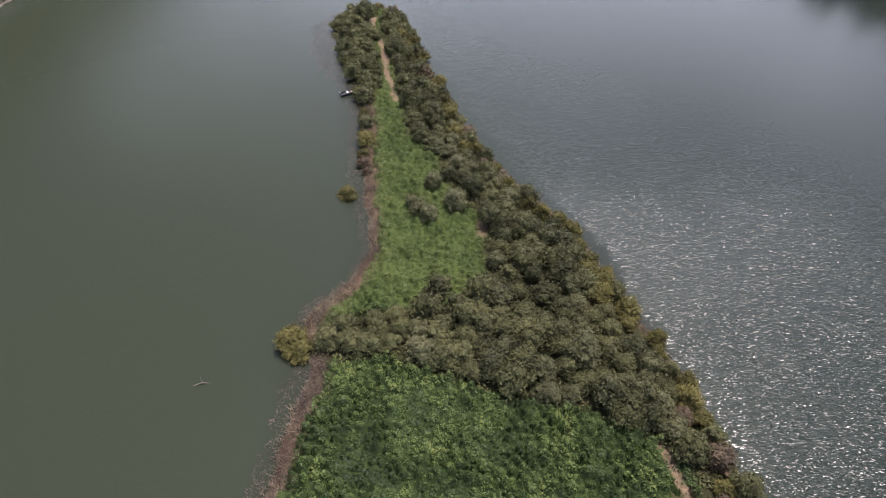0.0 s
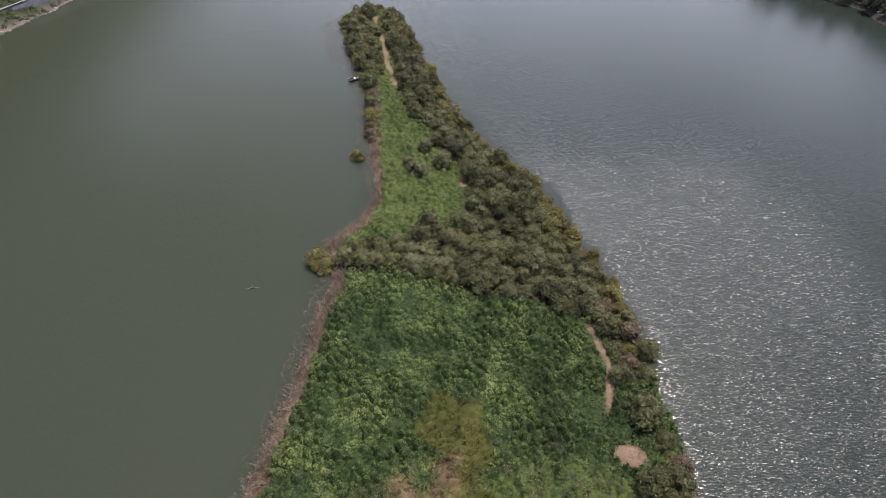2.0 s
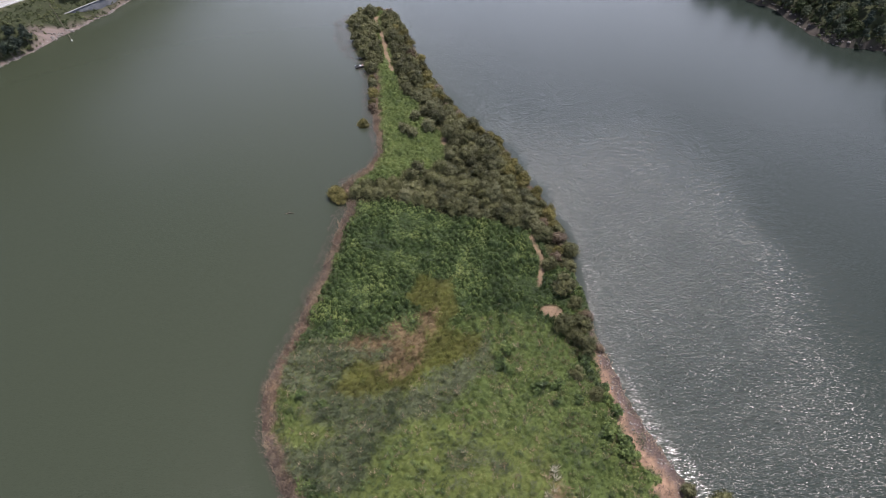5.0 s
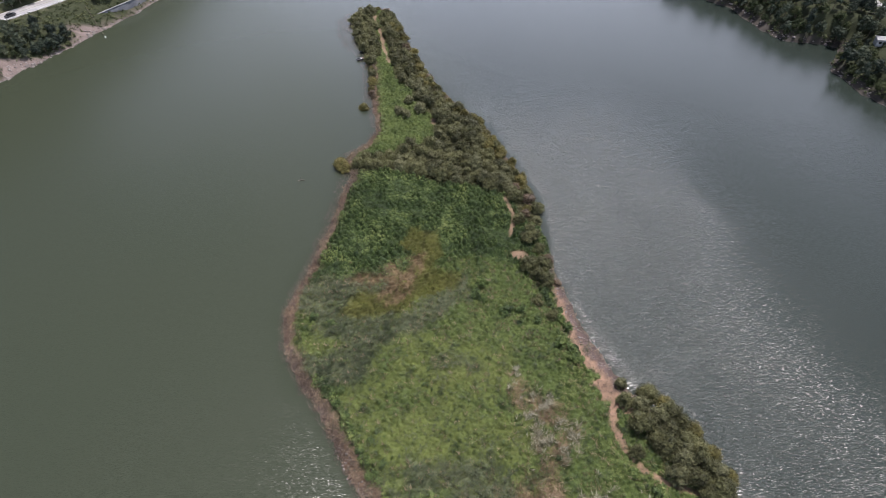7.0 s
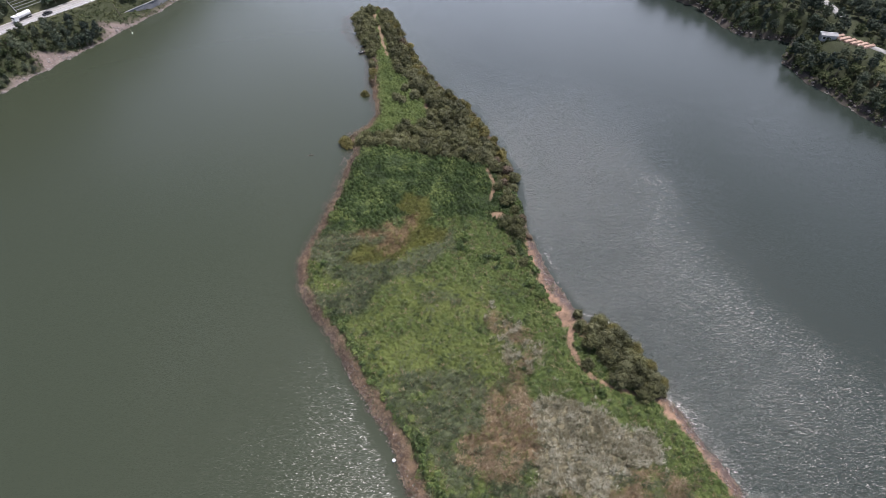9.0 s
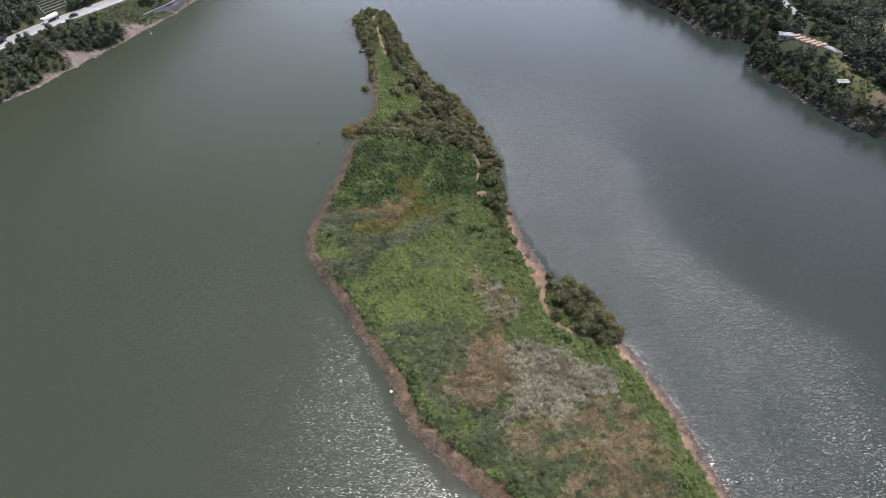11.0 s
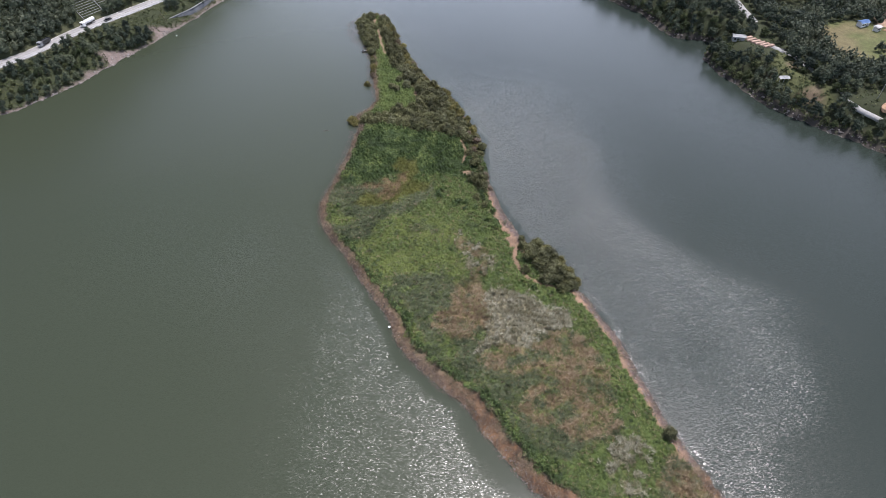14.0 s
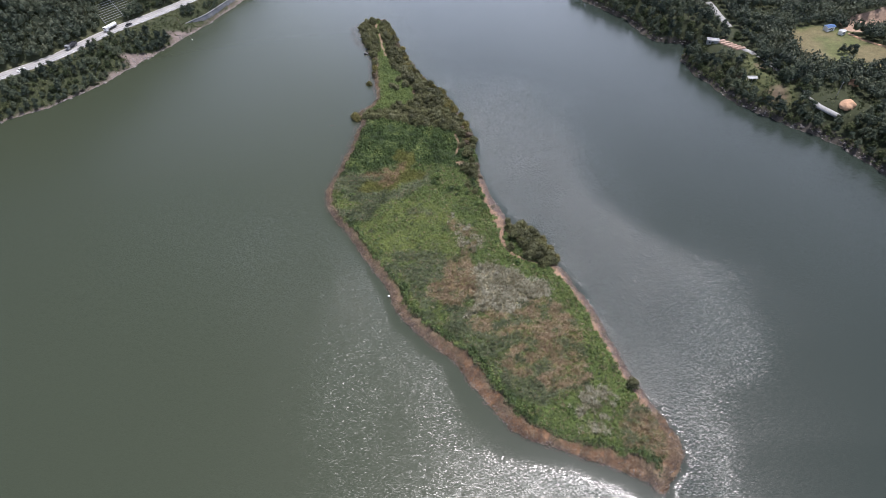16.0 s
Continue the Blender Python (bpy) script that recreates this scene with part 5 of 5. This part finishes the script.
def on_road(ob, y, off, ahead=1):
    p, q = road_line(y, y + 1.5, 1.0, off)[:2] if False else (road_line(y - 4, y + 4.1, 2.0, off)[2], road_line(y - 4, y + 4.1, 2.0, off)[3])
    d = (q - p) * ahead
    ob.matrix_basis = Matrix.Translation((p[0], p[1], ROAD_Z + 0.05)) @ Matrix.Rotation(math.atan2(d[1], d[0]), 4, "Z")
    return ob


def car(paint, label):
    e = tagged(new("car"), label, "car", "vehicles on the road")
    bm = bmesh.new()
    box(bm, 0, 0, 0.62, 4.5, 1.8, 0.72, 0.14)
    part("body", bm, paint, e)
    bm = bmesh.new()
    vs = box(bm, -0.2, 0, 1.18, 2.5, 1.6, 0.52)
    for k in vs:
        if k.co.z > 1.2:
            k.co.x, k.co.y = -0.2 + (k.co.x + 0.2) * 0.66, k.co.y * 0.86
    part("cabin_glass", bm, M_GLASS, e, "dark car windows")
    bm = bmesh.new()
    box(bm, -0.2, 0, 1.46, 1.7, 1.4, 0.06, 0.02)
    part("roof", bm, paint, e)
    for x in (-1.35, 1.4):
        for y in (-0.82, 0.82):
            wheel(e, x, y, 0.33, 0.22)
    for y in (-0.62, 0.62):
        bm = bmesh.new()
        box(bm, 2.22, y, 0.72, 0.1, 0.36, 0.16, 0.03)
        part("headlight", bm, M_WHITE, e)
    return e


def tank_truck(paint, tank, label):
    e = tagged(new("tank_truck"), label, "truck", "vehicles on the road")
    bm = bmesh.new()
    box(bm, 3.6, 0, 1.65, 2.0, 2.4, 2.2, 0.12)
    cab = part("cab", bm, paint, e)
    bm = bmesh.new()
    box(bm, 4.56, 0, 2.05, 0.1, 2.1, 0.85, 0.03)
    part("windscreen", bm, M_GLASS, cab)
    bm = bmesh.new()
    box(bm, -0.2, 0, 0.85, 9.2, 1.0, 0.3, 0.02)
    part("chassis", bm, M_DARK, e)
    bm = bmesh.new()
    bmesh.ops.create_cone(bm, cap_ends=True, segments=20, radius1=1.1, radius2=1.1, depth=6.6, matrix=Matrix.Translation((-1.1, 0, 2.05)) @ Matrix.Rotation(math.pi / 2, 4, "Y"))
    bmesh.ops.bevel(bm, geom=[k for k in bm.edges if k.calc_face_angle(0) > 1], offset=0.25, segments=3, affect="EDGES")
    part("tank", bm, tank, e, "rounded pale tank")
    for k in range(3):
        bm = bmesh.new()
        box(bm, -2.8 + 1.7 * k, 0, 3.18, 0.6, 0.6, 0.14, 0.03)
        part("hatch", bm, M_STEEL, e)
    for x in (3.4, -2.2, -3.5):
        for y in (-1.0, 1.0):
            wheel(e, x, y, 0.5, 0.3)
    return e


def box_truck(paint, load, label):
    e = tagged(new("dump_truck"), label, "truck", "vehicles on the road")
    bm = bmesh.new()
    box(bm, 3.0, 0, 1.65, 1.9, 2.4, 2.1, 0.12)
    cab = part("cab", bm, paint, e)
    bm = bmesh.new()
    box(bm, 3.92, 0, 2.05, 0.1, 2.0, 0.8, 0.03)
    part("windscreen", bm, M_GLASS, cab)
    bm = bmesh.new()
    box(bm, -0.2, 0, 0.85, 7.8, 1.0, 0.3, 0.02)
    part("chassis", bm, M_DARK, e)
    bm = bmesh.new()
    box(bm, -0.9, 0, 1.75, 5.6, 2.4, 1.4, 0.05)
    top = [k for k in bm.faces if k.normal.z > 0.9 and k.calc_area() > 4]
    got = bmesh.ops.inset_region(bm, faces=top, thickness=0.12)
    for k in {q for t in top for q in t.verts}:
        k.co.z -= 0.5
    part("load_bed", bm, load, e)
    for x in (2.9, -1.9, -3.1):
        for y in (-1.0, 1.0):
            wheel(e, x, y, 0.5, 0.3)
    return e


on_road(tank_truck(M_WHITE, M_WHITE, "white tank truck driving on the lakeside road"), 142.5, -2.0, -1)
on_road(box_truck(M_GREY, M_DARK, "dark dump truck driving on the lakeside road"), 118.0, -2.0, -1)
on_road(car(M_WHITE, "white car driving on the lakeside road"), 92.0, 2.0, 1)
on_road(car(M_DARK, "dark car driving on the lakeside road"), 150.0, 2.0, 1)


# ---- boat ----
def boat():
    e = tagged(new("boat"), "small dark motorboat with a pale cover moored beside the shrubs", "boat")
    bm = bmesh.new()
    rings = []
    for x, w, z in ((-1.9, 0.75, 0.62), (-0.8, 0.85, 0.62), (0.6, 0.78, 0.68), (1.5, 0.42, 0.78), (1.95, 0.05, 0.86)):
        rings.append([bm.verts.new(c) for c in ((x, -w, z), (x, -w * 0.75, 0.0), (x, 0, -0.15), (x, w * 0.75, 0.0), (x, w, z), (x, w * 0.86, z), (x, w * 0.6, 0.2), (x, -w * 0.6, 0.2), (x, -w * 0.86, z))])
    for p, q in zip(rings, rings[1:]):
        for k in range(9):
            bm.faces.new((p[k], p[(k + 1) % 9], q[(k + 1) % 9], q[k]))
    bm.faces.new(rings[0]), bm.faces.new(rings[-1][::-1])
    bmesh.ops.recalc_face_normals(bm, faces=bm.faces)
    part("hull", bm, M_DARK, e, "dark boat hull")
    bm = bmesh.new()
    box(bm, -0.2, 0, 0.62, 0.5, 0.8, 0.14, 0.05)
    part("cover", bm, M_WHITE, e, "pale cover")
    bm = bmesh.new()
    box(bm, -2.05, 0, 0.6, 0.35, 0.4, 0.75, 0.08)
    part("outboard_motor", bm, M_GREY, e)
    bm = bmesh.new()
    box(bm, 0.75, 0, 0.5, 0.3, 1.2, 0.06, 0.02)
    part("thwart", bm, M_TIMBER, e)
    e.matrix_basis = Matrix.Translation((-22.6, 127.2, 0.0)) @ Matrix.Rotation(0.5, 4, "Z")


boat()


# ---- buildings and yards of the plateau ----
def ground_at(x, y):
    return float(height(x, y))


def shed(x, y, turn, long, deep, tall, roof, wall, label, open_side=False):
    e = tagged(new("shed"), label, "shed", "sheds on the plateau")
    e.matrix_basis = Matrix.Translation((x, y, ground_at(x, y) - 0.1)) @ Matrix.Rotation(radians(turn), 4, "Z")
    def add(n, mat, *a, **k):
        bm = bmesh.new()
        box(bm, *a, **k)
        return part(n, bm, mat, e)
    if open_side:
        for px in (-long / 2 + 0.2, 0, long / 2 - 0.2):
            for py in (-deep / 2 + 0.2, deep / 2 - 0.2):
                add("post", M_STEEL, px, py, tall / 2, 0.15, 0.15, tall, bevel=0.01)
    else:
        for s in (-1, 1):
            add("wall", wall, 0, s * (deep / 2 - 0.1), tall / 2, long, 0.2, tall)
            add("wall", wall, s * (long / 2 - 0.1), 0, tall / 2, 0.2, deep - 0.4, tall)
        add("door", M_GREY, long * 0.2, -deep / 2 - 0.02, 1.05, 1.0, 0.06, 2.1)
        for q in (-0.3, -0.05):
            w = add("window", M_GLASS, long * q, -deep / 2 - 0.02, 1.5, 1.0, 0.05, 0.9)
    bm = bmesh.new()
    rise = deep * 0.16
    v = [bm.verts.new(c) for c in ((-long / 2 - 0.4, -deep / 2 - 0.4, tall), (long / 2 + 0.4, -deep / 2 - 0.4, tall), (long / 2 + 0.4, 0, tall + rise), (-long / 2 - 0.4, 0, tall + rise), (long / 2 + 0.4, deep / 2 + 0.4, tall), (-long / 2 - 0.4, deep / 2 + 0.4, tall))]
    bm.faces.new((v[0], v[1], v[2], v[3])), bm.faces.new((v[3], v[2], v[4], v[5]))
    bmesh.ops.solidify(bm, geom=bm.faces[:], thickness=0.12)
    roof_ob = part("roof", bm, roof, e)
    add("ridge", roof, 0, 0, tall + rise + 0.1, long + 0.8, 0.3, 0.08)
    return e


shed(181.5, 121, -12, 6.2, 3.2, 2.8, M_ROOF, M_GREY, "white-roofed shed at the edge of the wood")
shed(190, 80, 2, 4.6, 2.4, 2.4, M_ROOF, M_GREY, "small open shelter with a white sheet roof", True)
shed(257, 137, 20, 5.6, 3.4, 2.6, M_BLUE, M_WHITE, "farm shed with a blue sheet roof beside the field")
shed(262, 131, 30, 3.5, 2.6, 2.4, M_WHITE, M_WHITE, "small white hut beside the field")


def slab(name, pts, wide, material, label, category, lift=0.12):
    """A strip of paving that follows the ground."""
    p = np.array(pts, float)
    d = np.gradient(p, axis=0)
    nrm = np.stack([-d[:, 1], d[:, 0]], 1) / np.linalg.norm(d, axis=1, keepdims=True) * wide / 2
    a, b = p + nrm, p - nrm
    za, zb = np.maximum(height(a[:, 0], a[:, 1]), height(b[:, 0], b[:, 1])) + lift, 0
    top = np.concatenate([np.column_stack([a, za]), np.column_stack([b, za])])
    v = np.concatenate([top, top - (0, 0, 1.2)])
    n = len(p)
    i = np.arange(n - 1)
    f = np.concatenate([np.stack([i, i + n, i + n + 1, i + 1], 1), np.stack([i + 2 * n, i, i + 1, i + 2 * n + 1], 1), np.stack([i + n, i + 3 * n, i + 3 * n + 1, i + n + 1], 1)])
    return tagged(new(name, mesh_of(name, v, f, material)), label, category, kind="structure")


slab("farm_lane", [(197, 178), (198, 169), (198, 160), (198, 152), (198, 141)], 4.2, M_CONCRETE, "pale concrete farm lane between the trees", "lane")
slab("farm_track", [(196, 113), (199, 107), (203, 100), (205, 92), (208, 80), (211, 66), (214, 52), (221, 43)], 3.0, M_CONCRETE, "pale concrete track along the plateau", "track")
slab("field_path", [(267, 132), (271, 123), (276, 117), (281, 112), (290, 106)], 2.0, M_EARTH, "narrow bare earth path along the field", "path")
slab("yard_paving", [(195.5, 113.5), (197.5, 110), (200, 106.5)], 3.6, M_CONCRETE, "pale concrete yard paving", "paving")


def timber_stacks():
    m = None
    for k in range(6):
        e = tagged(new("timber_stack"), "long low stack of reddish timber in a yard", "timber stack", "timber stacks in the yard")
        for j in range(4):
            bm = bmesh.new()
            box(bm, 0, -0.5 + 0.34 * j, 0.45 + 0.1 * (j % 2), 6.4 - 0.5 * (j % 3), 0.3, 0.9, 0.04)
            part("beam", bm, M_TIMBER, e)
        x, y = 186.4 + 1.6 * k, 121.5 - 2.0 * k
        e.matrix_basis = Matrix.Translation((x, y, ground_at(x, y))) @ Matrix.Rotation(radians(20), 4, "Z")


timber_stacks()


def earth_heap(x, y, wide, deep, tall, turn, label):
    rng = np.random.default_rng(int(x * 10))
    bm = bmesh.new()
    bmesh.ops.create_icosphere(bm, subdivisions=3, radius=1.0)
    for v in bm.verts:
        q = noise.noise(v.co * 1.7 + Vector((x, y, 0))) * 0.25
        v.co = Vector((v.co.x * wide * (1 + q), v.co.y * deep * (1 + q), max(v.co.z, -0.15) * tall * (1 + q)))
    o = part("earth_heap", bm, M_EARTH)
    tagged(o, label, "earth heap")
    o.matrix_basis = Matrix.Translation((x, y, ground_at(x, y))) @ Matrix.Rotation(radians(turn), 4, "Z")


earth_heap(226, 49, 4.2, 3.4, 3.4, 30, "heap of bare orange earth beside the track")
earth_heap(240, 71, 3, 3.4, 2.4, 10, "small heap of bare orange earth below the trees")


def utility_pole(x, y):
    e = tagged(new("utility_pole"), "grey concrete utility pole with a cross arm beside the track", "utility pole")
    v, f = tube([(0, 0, -0.5), (0, 0, 4), (0, 0, 9)], [0.17, 0.15, 0.11], 10)
    new("pole", mesh_of("pole", v, f, M_CONCRETE, True)).parent = e
    bm = bmesh.new()
    box(bm, 0, 0, 8.3, 1.8, 0.1, 0.1, 0.01)
    part("cross_arm", bm, M_STEEL, e)
    for q in (-0.8, 0, 0.8):
        bm = bmesh.new()
        box(bm, q, 0, 8.45, 0.1, 0.1, 0.22, 0.03)
        part("insulator", bm, M_WHITE, e)
    e.matrix_basis = Matrix.Translation((x, y, ground_at(x, y))) @ Matrix.Rotation(0.6, 4, "Z")


utility_pole(224, 57)


def drain_pipe():
    e = tagged(new("drain_pipe"), "thin dark drain pipe running down the bank into the lake", "pipe")
    pts = [Vector((-147, 163, 0)), Vector((-142, 157, 0)), Vector((-137, 150.5, 0)), Vector((-134, 146.5, 0))]
    v, f = tube([(p.x, p.y, max(ground_at(p.x, p.y), 0) + 0.7) for p in pts], [0.09] * 4, 8)
    new("pipe", mesh_of("pipe", v, f, M_BARK, True)).parent = e
    bm = bmesh.new()
    bmesh.ops.create_cone(bm, cap_ends=True, segments=14, radius1=0.35, radius2=0.28, depth=0.4, matrix=Matrix.Translation((-134, 146.5, 0.25)))
    bmesh.ops.bevel(bm, geom=bm.edges[:], offset=0.08, segments=2, affect="EDGES")
    part("float", bm, M_WHITE, e)


drain_pipe()


def floating_branch():
    v, f = joined([tube([(-35.2, 47.6, -0.05), (-34, 48, 0.18), (-32.6, 48.1, -0.08)], [0.14, 0.12, 0.05]), tube([(-34, 48, 0.15), (-34.4, 48.7, 0.55)], [0.07, 0.02], 5),
                   tube([(-33.4, 48.05, 0.08), (-33.1, 47.5, 0.4)], [0.05, 0.02], 5)])
    tagged(new("floating_branch", mesh_of("floating_branch", v, f, M_BARK, True)), "grey dead branch lying in the shallow water", "branch")


floating_branch()


def shore_float():
    bm = bmesh.new()
    bmesh.ops.create_uvsphere(bm, u_segments=14, v_segments=10, radius=0.42)
    for q in bm.verts:
        q.co.z *= 0.75
        if abs(q.co.z) > 0.24:
            q.co.x, q.co.y = q.co.x * 0.92, q.co.y * 0.92
    o = part("float", bm, M_WHITE)
    tagged(o, "white foam float washed up on the stony shore", "float")
    o.matrix_basis = Matrix.Translation((2.2, -68.7, 0.35))


shore_float()
